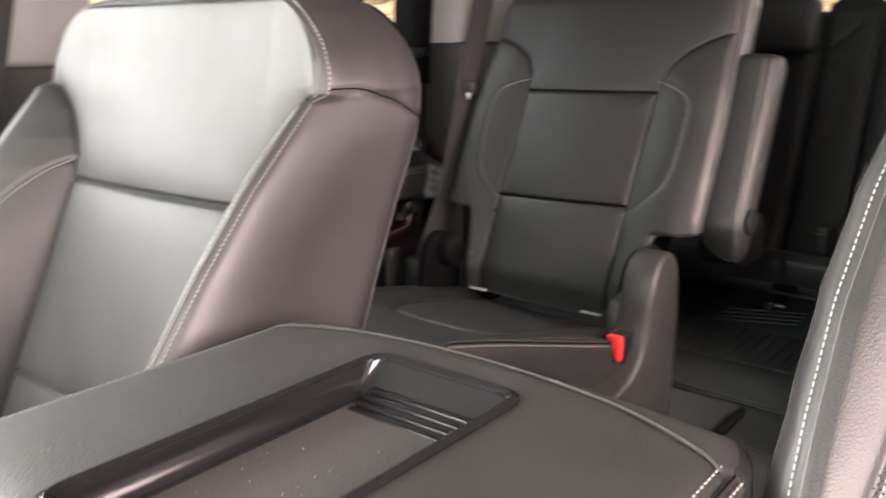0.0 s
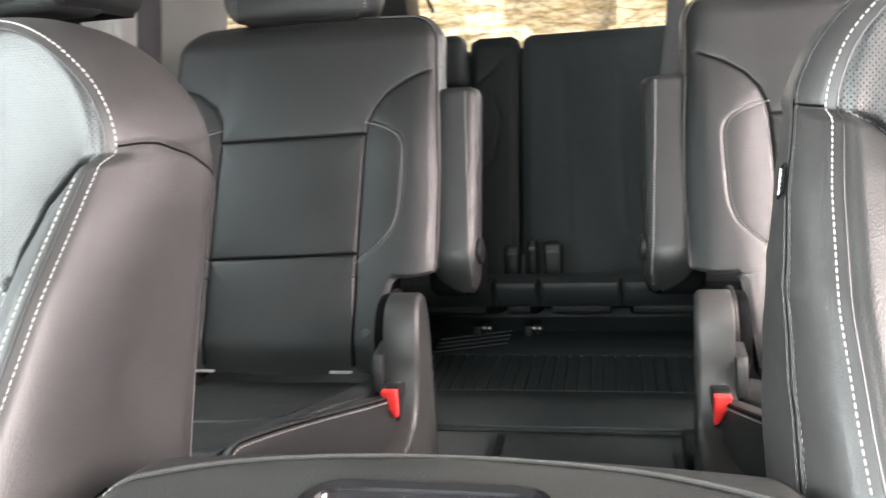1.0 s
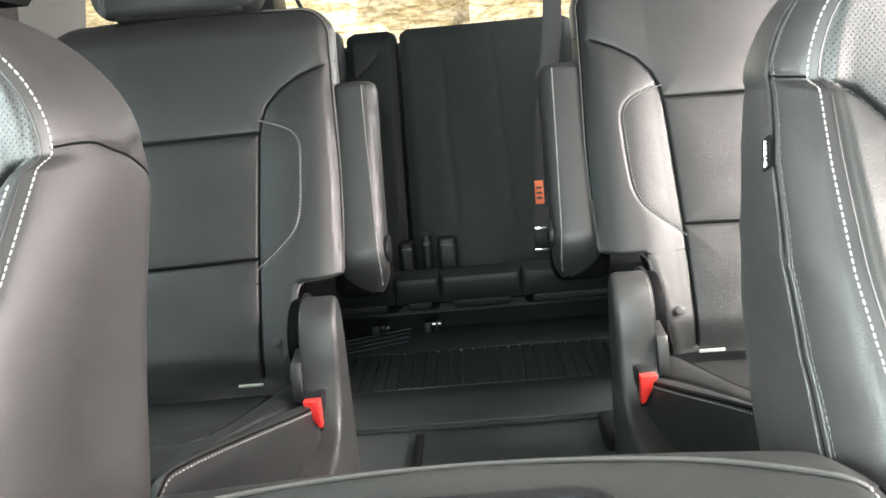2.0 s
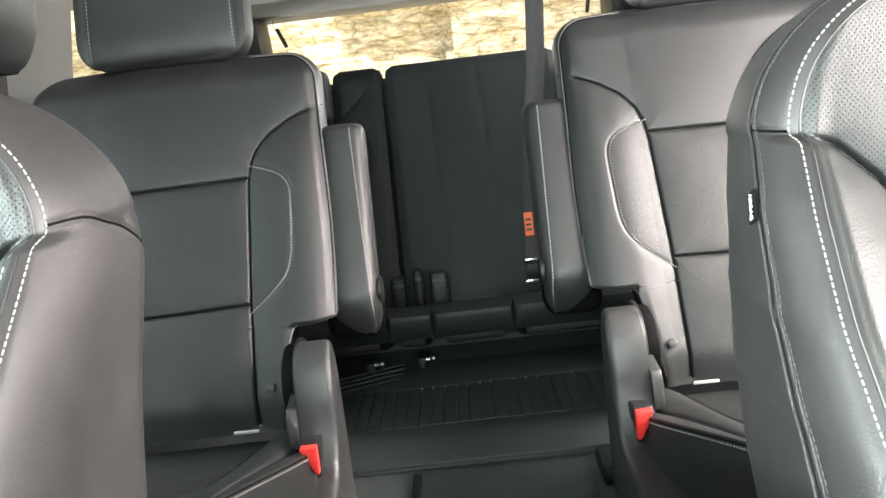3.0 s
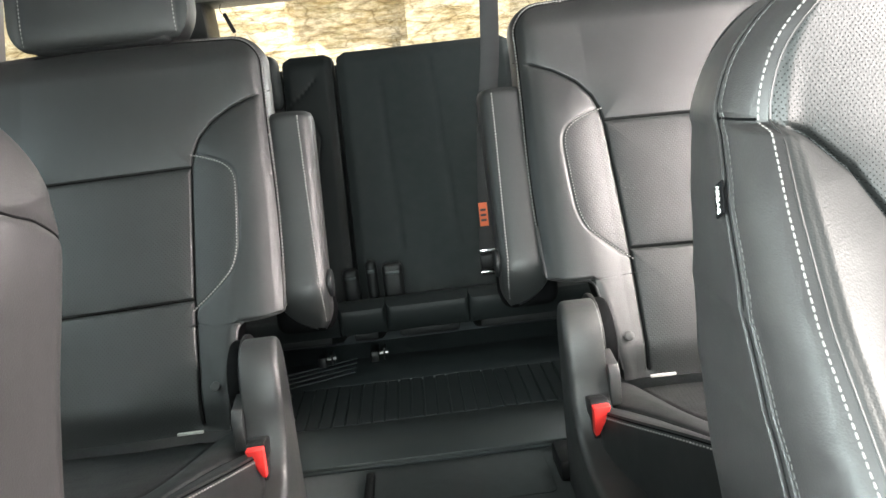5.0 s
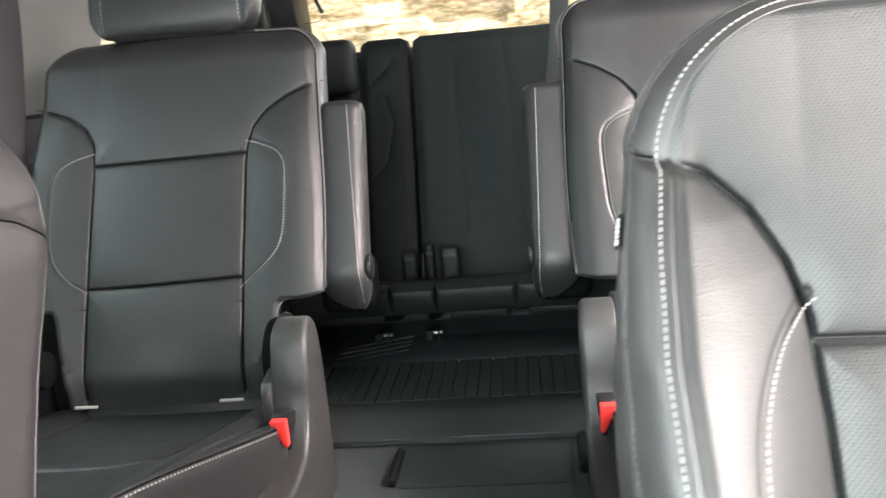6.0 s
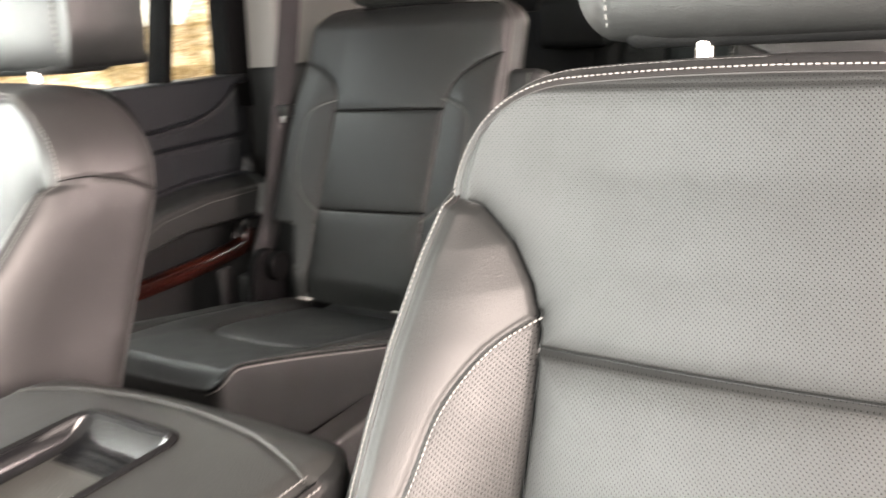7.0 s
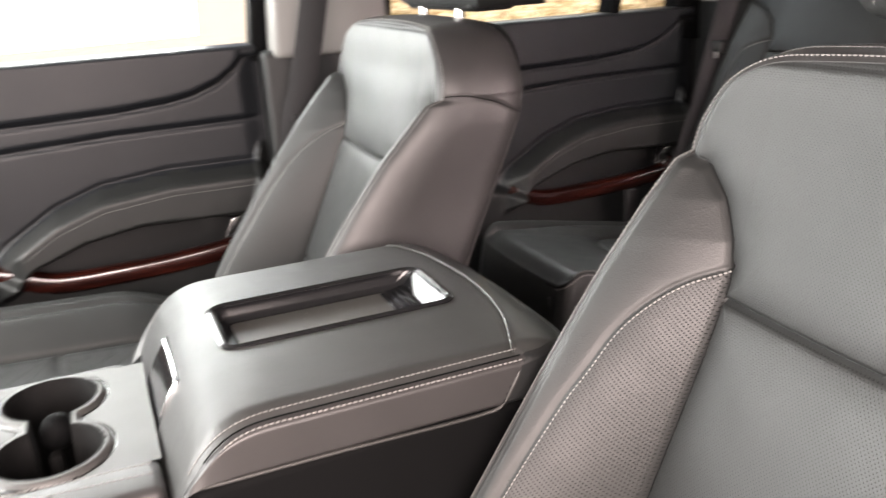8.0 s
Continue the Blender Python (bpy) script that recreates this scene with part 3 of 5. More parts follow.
def front_seat(at, sx, airbag, label):
    """Empty at the seat's base; a points to the console, y rearwards."""
    y0 = 0.30
    seat = thing("front_seat", (at[0], at[1] + y0, 0.0), label, "car seat", "front seats")

    def to3(a, b, h):
        return np.stack([a * sx, -h - y0 + 0 * a, b + 0 * a], -1)

    def Wf(b):
        return corner(0.2065, 0.817, 0.078)(b) + wider(b)

    def wider(b):
        return soft_curve(b, WIDER_Z, WIDER_DRIVER) if airbag else -0.008 * smoothstep(0.78, 0.58, b)

    W, edge_y = Wf, FS_EDGE_DRIVER if airbag else FS_EDGE
    deco = [(p[0] + ((0.9 * float(wider(p[1])) + 0.005 * float(smoothstep(0.62, 0.5, p[1]))) * min(1, (p[0] - 0.1415) / 0.03) if airbag else 0), p[1]) for p in FS_DECO]

    def height(a, b):
        s, w = np.abs(a), Wf(b)
        ye, yc = soft_curve(b, FS_Z, edge_y), soft_curve(b, FS_CZ, FS_CY)
        up = soft_curve(b, FS_UZ, FS_UY)
        up = np.where(b < 0.642, yc, up)
        sh = np.interp(b, [p[1] for p in FS_SHOULDER][::-1], [p[0] for p in FS_SHOULDER][::-1])
        y = yc + (up - yc) * smoothstep(0.06, 0.205, s)
        t = np.clip((s - sh) / np.maximum(w - sh, 0.012), 0, 1)
        y = y - np.maximum(up - ye, 0) * (0.45 * t + 0.55 * np.sin(t * math.pi / 2))
        edge = np.minimum(w - s, 0.817 - b)
        roll = 0.0045 * np.clip(1 - edge / 0.010, 0, 1) ** 2 + 0.0008 * np.exp(-((edge - 0.0045) / 0.0018) ** 2)
        return -(y + roll - 0.006 * np.cos(np.clip(a / 0.139, -1, 1) * math.pi / 2))

    def region(a, b):
        s = np.abs(a)
        sh = np.interp(b, [p[1] for p in FS_SHOULDER][::-1], [p[0] for p in FS_SHOULDER][::-1])
        sh = np.where(b > 0.738, 9, sh)
        de = np.interp(b, [p[1] for p in deco][::-1], [p[0] for p in deco][::-1])
        r = np.where(b > 0.6395, 0, np.where(b > 0.455, 1, 2))
        r = np.where(s > sh, 3, r)
        r = np.where((s > sh) & (b < 0.664) & (s < de), 4, r)
        return np.where((r >= 3) & (a < 0), r + 2, r)

    flat = [(-0.139, 0.6395), (0.139, 0.6395)]
    low = [(-0.139, 0.455), (0.139, 0.455)]
    names = {0: ("shoulder_panel", PERF, "perforated charcoal leather"), 1: ("back_insert", PERF, "perforated charcoal leather"), 2: ("lumbar_insert", PERF, "perforated charcoal leather"),
             3: ("bolster", LEATHER, ""), 4: ("bolster_insert", PERF2, "finely perforated charcoal leather"), 5: ("bolster", LEATHER, ""), 6: ("bolster_insert", PERF2, "finely perforated charcoal leather")}
    side_seam = [(0.0, 0.7395), (0.3, 0.7405), (0.7, 0.728), (1.0, 0.710)]
    shell_seams = [[(0.0, 0.738), (0.30, 0.742)], [(0.30, 0.3), (0.30, 0.815)]] if airbag else [side_seam]
    soft = spline(deco, 0.008).tolist()
    def side_bulge(b):
        return 0.025 + 0.006 * smoothstep(0.64, 0.52, b) if airbag else 0.016 + 0.005 * smoothstep(0.76, 0.70, b)

    def taper(b):
        return 0.016 * smoothstep(0.54, 0.70, b) if airbag else 0.003 * smoothstep(0.70, 0.78, b) - 0.002 * smoothstep(0.74, 0.70, b) - 0.006 * smoothstep(0.64, 0.50, b)

    surf, rim, welt = pad(seat, W, W, 0.34, 0.817, height, lambda a, b: -np.interp(b, FS_BZ, FS_BY) - 0 * a, to3,
                    [FS_SHOULDER, mirror(FS_SHOULDER), flat, low], region, names,
                    {0: ("inner_side_panel", SIDE, ""), 1: ("upper_side_panel", SIDE, ""), 2: ("outer_side_panel", SIDE, "")}, soft_seams=[soft, mirror(soft)], na=360, nb=340, flat_side=(0.075, 0.030), bulge=side_bulge, taper=taper, top_bulge=0.013, drop=0.010, inset=1.0,
                    shell_n=40, top_dense=True, shell_seams=shell_seams,
                    shell_split=lambda t, b, a: np.where(b > np.interp(t, [p[0] for p in side_seam], [p[1] for p in side_seam]), 1, np.where(a < 0, 2, 0)), swell=0.65,
                    back=("back_shell", PLASTIC, "black moulded back shell"), groove=(0.0060, 0.0017), puff=(0.006, 0.016), flip=sx < 0,
                    row_curve=lambda a, v: -0.010 * (np.abs(a) / 0.2) ** 2 * smoothstep(0.75, 1.0, v))
    # a thin black tube draws the crease shade of the side seam
    for inner_side in (True, False):
        q = spline([(k, np.interp(k, [p[0] for p in side_seam], [p[1] for p in side_seam])) for k in np.linspace(0.03, 0.29 if airbag else 1.0, 7)], 0.04)
        part("side_seam", tube([tuple(p) for p in pad.across(q, inner_side, 0.0001)], 0.0008, 6), MATT_SHADE, seat, "side seam with its crease shade drawn in black")
    stitches("stitching", welt(0.03, 0.97, 0.0066), (0, -1, 0.2), seat, 0.0041, 0.0032, 0.0005)
    part("edge_seam", tube([tuple(p) for p in resample(welt(0.02, 0.98, 0.0012, 0.0), 0.008)], 0.0007, 6), SIDE, seat, "sewn edge seam")
    # black tubes down in the grooves stand in for the creases' shade
    for line in (FS_SHOULDER, mirror(FS_SHOULDER), flat, low):
        part("panel_seam_shade", tube([tuple(p) for p in surf(spline(line, 0.008), -0.0092)], 0.0010, 6), MATT_SHADE, seat, "sewn panel seam with its crease shade drawn in black")
    for line in (deco, mirror(deco)):
        q = spline(line)
        stitches("stitching", surf(q + np.array([-0.003 * np.sign(line[0][0]), -0.002])), (0, -1, 0), seat, 0.0041, 0.0033, 0.0006)
    for i0, i1 in ((0.03, 0.46), (0.54, 0.97)):
        part("rear_piping", tube([tuple(p) for p in resample(rim(i0, i1, 0.975, 0.0), 0.010)], 0.0009, 6), SIDE, seat, "sewn piping along the rear edge")
    if not airbag:
        q = np.array([(float(Wf(np.array(b))) - 0.0045, b) for b in np.linspace(0.725, 0.36, 90)])
        stitches("stitching", surf(q, 0.0026), (0.3, -1, 0), seat, 0.0044, 0.0034, 0.0005)
    if airbag:
        # the black tube is the shade in the gap between the two ridges
        part("piping", tube([tuple(p) for p in resample(rim(0.52, 0.985, 0.30, -0.0002), 0.012)], 0.0007, 6), MATT_SHADE, seat, "black cord that draws the shade in the side seam's gap")
        for k in (0.272, 0.330):
            part("piping", tube([tuple(p) for p in resample(rim(0.52, 0.985, k, -0.0009), 0.010)], 0.0016, 8), SIDE, seat, "sewn piping along the side seam")
        stitches("stitching", resample(rim(0.52, 0.985, 0.245, 0.0006), 0.002), (1, 0, 0), seat, 0.0041, 0.0031, 0.0004, DOOR_THREAD)
        q, q2 = rim(0.5, 1.0, 0.33, 0.0), rim(0.5, 1.0, 0.33, 0.001)
        i = int(np.argmin(np.abs(q[:, 2] - 0.699)))
        seat_tag(seat, Vector(q[i]), Vector((q2[i] - q[i])).normalized(), Vector(q[i + 4] - q[i - 4]).normalized())
    hr = part_group("headrest", seat, (0, 0, 0))
    headrest(hr, 0.505 - y0, 0.834, 0.995, 0.152, 0.10, 0.1, 0.064, 0.30)

    # seat cushion with raised side rolls
    def cz(a, b):
        s = np.abs(a)
        return 0.352 + 0.05 * b + 0.055 * smoothstep(0.13, 0.215, s) * (0.4 + 0.6 * smoothstep(0.13, 0.27, b)) - 0.014 * smoothstep(0.232, 0.25, s) - 0.035 * smoothstep(0.50, 0.56, b) - 0.006 * np.cos(np.clip(s / 0.14, 0, 1) * 1.57)

    cseam = [(0.145, -0.1), (0.145, 0.49), (0.10, 0.51), (-0.10, 0.51), (-0.145, 0.49), (-0.145, -0.1)]
    outer = [(0.205, -0.1), (0.205, 0.46), (0.19, 0.53)]
    mid = [(-0.145, 0.36), (0.145, 0.36)]
    pad(seat, corner(0.25, 0.56, 0.06), corner(0.25, 0.56, 0.06), -0.02, 0.56, cz, lambda a, b: 0.17 + 0 * a,
        lambda a, b, h: np.stack([a * sx, 0.30 - b - y0 + 0 * a, h], -1), [cseam, mid, outer, mirror(outer)],
        lambda a, b: np.where((np.abs(a) < 0.145) & (b < 0.50), 0, 1), {0: ("cushion_insert", PERF, "perforated charcoal leather"), 1: ("cushion_bolster", LEATHER, "")},
        {0: ("cushion_side", SIDE, "")}, na=120, nb=90, bulge=0.012, top_bulge=0.015, drop=0.0, inset=0.95, flip=sx < 0, groove=(0.007, 0.0032), puff=(0.005, 0.016))
    part("seat_base", rbox((-0.20, -0.36, 0.02), (0.20, 0.10, 0.2), 0.02), PLASTIC, seat, "black plastic seat base")
    return seat, to3


def part_group(name, parent, at):
    """An Empty for a part that has pieces of its own."""
    ob = new(name)
    ob.empty_display_size = 0.02
    ob.parent = parent
    ob.location = at
    return ob


# ---------- second-row seats ----------
SR_IN = [(0.236, 0.799), (0.215, 0.793), (0.18, 0.779), (0.15, 0.760), (0.130, 0.738), (0.121, 0.715), (0.117, 0.69), (0.112, 0.52), (0.113, 0.355)]
SR_OUT = [(-0.25, 0.792), (-0.222, 0.787), (-0.180, 0.773), (-0.150, 0.752), (-0.137, 0.728), (-0.135, 0.69), (-0.138, 0.52), (-0.138, 0.355)]
SR_DECO_IN = [(0.121, 0.719), (0.145, 0.712), (0.166, 0.704), (0.178, 0.694), (0.1840, 0.680), (0.1848, 0.66), (0.1825, 0.60), (0.179, 0.575), (0.171, 0.556), (0.156, 0.540), (0.135, 0.522), (0.113, 0.505)]
SR_DECO_OUT = [(-0.136, 0.717), (-0.165, 0.710), (-0.187, 0.699), (-0.198, 0.682), (-0.202, 0.655), (-0.201, 0.60), (-0.192, 0.558), (-0.168, 0.529), (-0.138, 0.51)]


def second_row_seat(cx, sx, label):
    y0 = 1.05
    seat = thing("captain_chair", (cx, y0, 0.0), label, "car seat", "second-row seats")
    tan = math.tan(radians(24))

    def to3(a, b, h):
        return np.stack([a * sx, -h - y0 + 0 * a, b + 0 * a], -1)

    def height(a, b):
        y = 1.292 + (b - 0.698) * tan
        s = np.where(a > 0, a - 0.113, -a - 0.138)
        bol = 0.007 * smoothstep(0.0, 0.06, s) * smoothstep(0.80, 0.70, b) - 0.016 * smoothstep(0.066, 0.126, s) ** 2.2
        roll = 0.03 * np.clip((b - 0.845) / 0.04, 0, 1) ** 2.2
        rim_d = np.minimum(inner(b) - a, outer(b) + a)
        low_d = np.where((a > 0.172) | (a < -0.186), np.clip(b - 0.4855, 0, 1), 1.0)
        side = np.clip((b - 0.492) / 0.03, 0, 1)
        roll = roll + 0.009 * (0.35 + 0.65 * side) * np.clip(1 - rim_d / 0.013, 0, 1) ** 2 + 0.004 * np.clip(1 - low_d / 0.007, 0, 1) ** 2
        return -(y - bol + roll - 0.006 * np.cos(np.clip(a / 0.13, -1, 1) * 1.57) + 0.02 * smoothstep(0.40, 0.33, b))

    def arch(b):
        """The cut-out round the hinge: a narrow tongue, a rounded inner corner, then a level lower edge."""
        c = np.clip((b - 0.471) / 0.014, 0, 1)
        low = 0.149 + 0.022 * np.clip((b - 0.36) / 0.124, 0, 1) + 0.014 * (1 - np.sqrt(np.clip(1 - c ** 2, 0, 1)))
        u = np.clip((b - 0.485) / 0.007, 0, 1)
        return np.where(b <= 0.485, low, 0.185 + 0.052 * np.sqrt(np.clip(1 - (1 - u) ** 2, 0, 1)) + 0.2 * (u >= 1))

    def inner(b):
        e = np.clip((b - 0.845) / 0.042, 0, 1)
        w = 0.236 - 0.042 + 0.042 * np.sqrt(np.clip(1 - e ** 2, 0, 1))
        return np.minimum(w, arch(b)) - 0.01 * smoothstep(0.60, 0.85, b)

    def outer(b):
        e = np.clip((b - 0.845) / 0.042, 0, 1)
        w = 0.250 - 0.048 + 0.048 * np.sqrt(np.clip(1 - e ** 2, 0, 1))
        return np.minimum(w, arch(b) + 0.014) - 0.022 * smoothstep(0.62, 0.82, b)

    def region(a, b):
        i = np.interp(b, [p[1] for p in SR_IN][::-1], [p[0] for p in SR_IN][::-1])
        o = np.interp(b, [p[1] for p in SR_OUT][::-1], [p[0] for p in SR_OUT][::-1])
        i, o = np.where(b > 0.793, 9, i), np.where(b > 0.787, -9, o)
        r = np.where(b > 0.698, 0, np.where(b > 0.515, 1, 2))
        di = np.interp(b, [p[1] for p in SR_DECO_IN][::-1], [p[0] for p in SR_DECO_IN][::-1])
        do = np.interp(b, [p[1] for p in SR_DECO_OUT][::-1], [p[0] for p in SR_DECO_OUT][::-1])
        r = np.where(a > i, 3, np.where(a < o, 4, r))
        r = np.where((r == 3) & (a < di) & (b < 0.719) & (b > 0.505), 5, r)
        return np.where((r == 4) & (a > do) & (b < 0.717) & (b > 0.51), 6, r)

    h1, h2 = [(-0.135, 0.695), (0.117, 0.699)], [(-0.138, 0.512), (0.112, 0.518)]
    names = {0: ("shoulder_panel", LEATHER, ""), 1: ("back_insert", PERF3, "perforated charcoal leather"), 2: ("lumbar_insert", PERF3, "perforated charcoal leather"),
             3: ("inner_bolster", LEATHER, ""), 4: ("outer_bolster", LEATHER, ""),
             5: ("bolster_insert", PERF3, "perforated charcoal leather"), 6: ("bolster_insert", PERF3, "perforated charcoal leather")}
    soft_in, soft_out = spline(SR_DECO_IN, 0.008).tolist(), spline(SR_DECO_OUT, 0.008).tolist()
    # cut-out walls are coloured black to put in the shade of the recess
    surf, rim, welt = pad(seat, inner, outer, 0.345, 0.887, height, lambda a, b: -(1.292 + (b - 0.698) * tan + 0.105) - 0 * a, to3,
                    [SR_IN, SR_OUT, h1, h2], region, names, {0: ("side_panel", SIDE, ""), 1: ("arch_shade", MATT_SHADE, "walls of the hinge cut-out, blackened for the recess shade"), 2: ("arch_shade", MATT_SHADE, "walls of the hinge cut-out, blackened for the recess shade")}, soft_seams=[soft_in, soft_out], na=340, nb=340, dense=(0.462, 0.498),
                    bulge=lambda b: 0.004 + 0.008 * smoothstep(0.49, 0.55, b), shell_split=lambda t, b, a: np.where((b < 0.4885) & (t > 0.14), np.where(a > 0, 1, 2), 0), top_bulge=0.012,
                    drop=0.02, inset=0.97, shell_n=20, back=("back_shell", PLASTIC, "black moulded back shell"), groove=(0.0042, 0.0019), puff=(0.0065, 0.017), flip=sx < 0,
                    row_curve=lambda a, v: -0.006 * (a / 0.2) ** 2 * smoothstep(0.8, 1.0, v))
    stitches("stitching", welt(0.60, 0.965, 0.0045), (0, -1, 0), seat, 0.0052, 0.0038, 0.0008)
    # crease shade of the chair seams, drawn as black tubes
    for line in (SR_IN, SR_OUT, h1, h2):
        part("panel_seam_shade", tube([tuple(p) for p in surf(spline(line, 0.008), -0.0066)], 0.0007, 6), MATT_SHADE, seat, "sewn panel seam with its crease shade drawn in black")
    part("edge_seam", tube([tuple(p) for p in resample(welt(0.40, 0.86, 0.0015, 0.0), 0.008)], 0.0011, 6), MATT_SHADE, seat, "sewn edge seam with its crease shade drawn in black")
    for line, off in ((SR_DECO_IN, -0.0035), (SR_DECO_OUT, 0.0035)):
        stitches("stitching", surf(spline(line) + np.array([off, -0.001])), (0, -1, 0), seat, 0.0046, 0.0036, 0.0009)
    hr = part_group("headrest", seat, (-0.012 * sx, 0, 0))
    headrest(hr, 1.372 - y0, 0.892, 1.065, 0.138, 0.085, 0.25, 0.06)
    # screw caps low on the insert
    for a in (0.137, -0.160):
        part("screw_cap", disc((a * sx, 1.155 - y0, 0.408), (0, -1, 0.45), 0.0068, 0.0032, 0.0014), SHIELD, seat, "grey screw cap")
    q = rim(0.5, 1.0, 0.02, 0.0)
    q = resample(q[(q[:, 2] > 0.36) & (q[:, 2] < 0.56)], 0.006)
    part("piping", tube([tuple(p) for p in q], 0.0026, 8), SIDE, seat, "sewn piping round the cut-out")
    bx = sorted((0.205 * sx, 0.296 * sx))
    part("armrest_bracket", rbox((bx[0], 1.290 - y0, 0.425), (bx[1], 1.372 - y0, 0.512), 0.02, 4), MATT_SHADE, seat, "black armrest pivot bracket")
    # folded-up armrest on the aisle side
    arm = part_group("armrest", seat, (0.2605 * sx, 1.322 - y0, 0.607))
    arm.rotation_euler = (radians(-24), 0, 0)
    
    def arm_w(b):
        return 0.0365 - 0.0025 * smoothstep(-0.1, 0.16, b) - 0.012 * np.clip((b - 0.145) / 0.02, 0, 1) ** 2 - 0.012 * np.clip((-0.145 - b) / 0.03, 0, 1) ** 2

    def arm_seat_side(b):
        e = np.clip((-0.115 - b) / 0.06, 0, 1)
        return arm_w(b) - 0.044 * (1 - np.sqrt(np.clip(1 - 0.98 * e ** 2, 0, 1)))

    asurf, arim, awelt = pad(arm, arm_w, arm_seat_side, -0.175, 0.155, lambda a, b: 0.046 - 0.004 * (a / 0.03) ** 2 - 0.010 * np.clip(np.abs(a) / arm_w(b), 0, 1) ** 6 - 0.02 * np.clip((b - 0.14) / 0.025, 0, 1) ** 2 - 0.048 * np.clip((-0.115 - b) / 0.06, 0, 1) ** 2,
                      lambda a, b: -0.020 + 0 * a, lambda a, b, h: np.stack([a * sx, -h + 0 * a, b + 0 * a], -1), [], lambda a, b: np.zeros(a.shape, int),
                      {0: ("arm_pad", LEATHER, "")}, {0: ("arm_side", SIDE, "")}, na=60, nb=90, bulge=0.004, top_bulge=0.005, drop=0.0, inset=0.93, shell_n=14, flip=sx < 0)
    line = [((0.46 + 0.26 * (0.145 - b) / 0.26) * float(arm_w(b)), b) for b in np.linspace(0.145, -0.115, 44)] + [(0.0275, -0.132), (0.0285, -0.150), (0.0270, -0.168)]
    stitches("stitching", asurf(line, 0.0032), (0.3 * sx, -1, 0), arm, 0.0046, 0.0036, 0.0009)
    part("pivot_cap", disc((0.0400 * sx, -0.014, -0.1125), (sx, 0, 0), 0.021, 0.008, 0.003, 28), PLASTIC, arm, "round black pivot cap")
    # hinge cover and side shield down to the floor
    shield = rounded([(1.030, 0.385), (1.034, 0.430), (1.050, 0.472), (1.084, 0.488), (1.122, 0.480), (1.148, 0.452), (1.160, 0.39), (1.160, 0.33), (1.158, 0.2),
                      (1.13, 0.04), (0.68, 0.04), (0.68, 0.300), (0.72, 0.318), (0.95, 0.318), (1.005, 0.335)], 0.022, 4)
    for s, nm in ((1, "side_shield"), (-1, "outer_shield")):
        lo, hi = (0.198, 0.247) if s > 0 else (-0.216, -0.194)
        shape = shield if s > 0 else [(1.09 + (p[0] - 1.09) * 0.8 + 0.03, p[1] * 0.93) for p in shield]
        bm = prism([(p[0] - y0, p[1]) for p in shape], lo, hi, 0, 0, 3)
        for rim_at, size in (((hi, 0.009), (lo, 0.0025)) if s > 0 else ((lo, 0.006), (hi, 0.006))):
            edges = [e for e in bm.edges if all(abs(v.co.x - rim_at) < 1e-5 for v in e.verts) and e.calc_face_angle(0) > radians(40)]
            bmesh.ops.bevel(bm, geom=edges, offset=size, segments=3, profile=0.5, affect="EDGES", clamp_overlap=True)
        for v in bm.verts:
            back_share = max(0.0, v.co.y + y0 - 1.05) / 0.15
            if s > 0:
                v.co.x -= 0.014 * back_share * max(0.0, (v.co.x - lo) / (hi - lo))
            v.co.x *= sx
        if sx < 0:
            bmesh.ops.reverse_faces(bm, faces=bm.faces[:])
        part(nm, bm, SHIELD if s > 0 else MATT_SHADE, seat, "dark grey moulded hinge cover")
        kx = (0.184 if s > 0 else -0.184) * sx
        part("hinge", disc((kx, 1.135 - y0, 0.415), (1, 0, 0), 0.058 if s > 0 else 0.028, 0.026 if s > 0 else 0.02, 0.006, 32), MATT_SHADE, seat, "black recliner hinge disc")
        if s > 0:
            part("hinge_ring", disc((0.192 * sx, 1.135 - y0, 0.418), (1, 0, 0), 0.062, 0.008, 0.003, 32), PLASTIC, seat, "black ring round the recliner hinge")
    gx = sorted((0.1845 * sx, 0.1985 * sx))
    part("shield_gusset", prism([(1.022 - y0, 0.365), (1.022 - y0, 0.404), (1.030 - y0, 0.416), (1.07 - y0, 0.424), (1.07 - y0, 0.365)], gx[0], gx[1], 0, 0.002), SHIELD, seat, "grey plastic gusset beside the hinge cover")
    # cushion, rising to the front
    def cz(a, b):
        y = 1.15 - b
        s = np.abs(a)
        return 0.366 + (1.008 - y) * 0.215 - 0.006 * np.cos(np.clip(s / 0.15, 0, 1) * 1.57) + 0.010 * smoothstep(0.11, 0.16, s) - 0.006 * smoothstep(0.16, 0.22, s) - 0.03 * smoothstep(0.45, 0.50, b) ** 1.5

    def cw(b):
        return soft_curve(b, (0.0, 0.16, 0.45, 0.52), (0.219, 0.217, 0.150, 0.140))

    cs = spline([(0.128, -0.05), (0.126, 0.12), (0.122, 0.20), (0.106, 0.262), (0.07, 0.284), (0.0, 0.288), (-0.07, 0.284), (-0.106, 0.262), (-0.122, 0.20), (-0.126, 0.12), (-0.128, -0.05)], 0.012).tolist()
    wedge = spline([(0.196, 0.125), (0.178, 0.20), (0.160, 0.30), (0.142, 0.40), (0.132, 0.475)], 0.02).tolist()
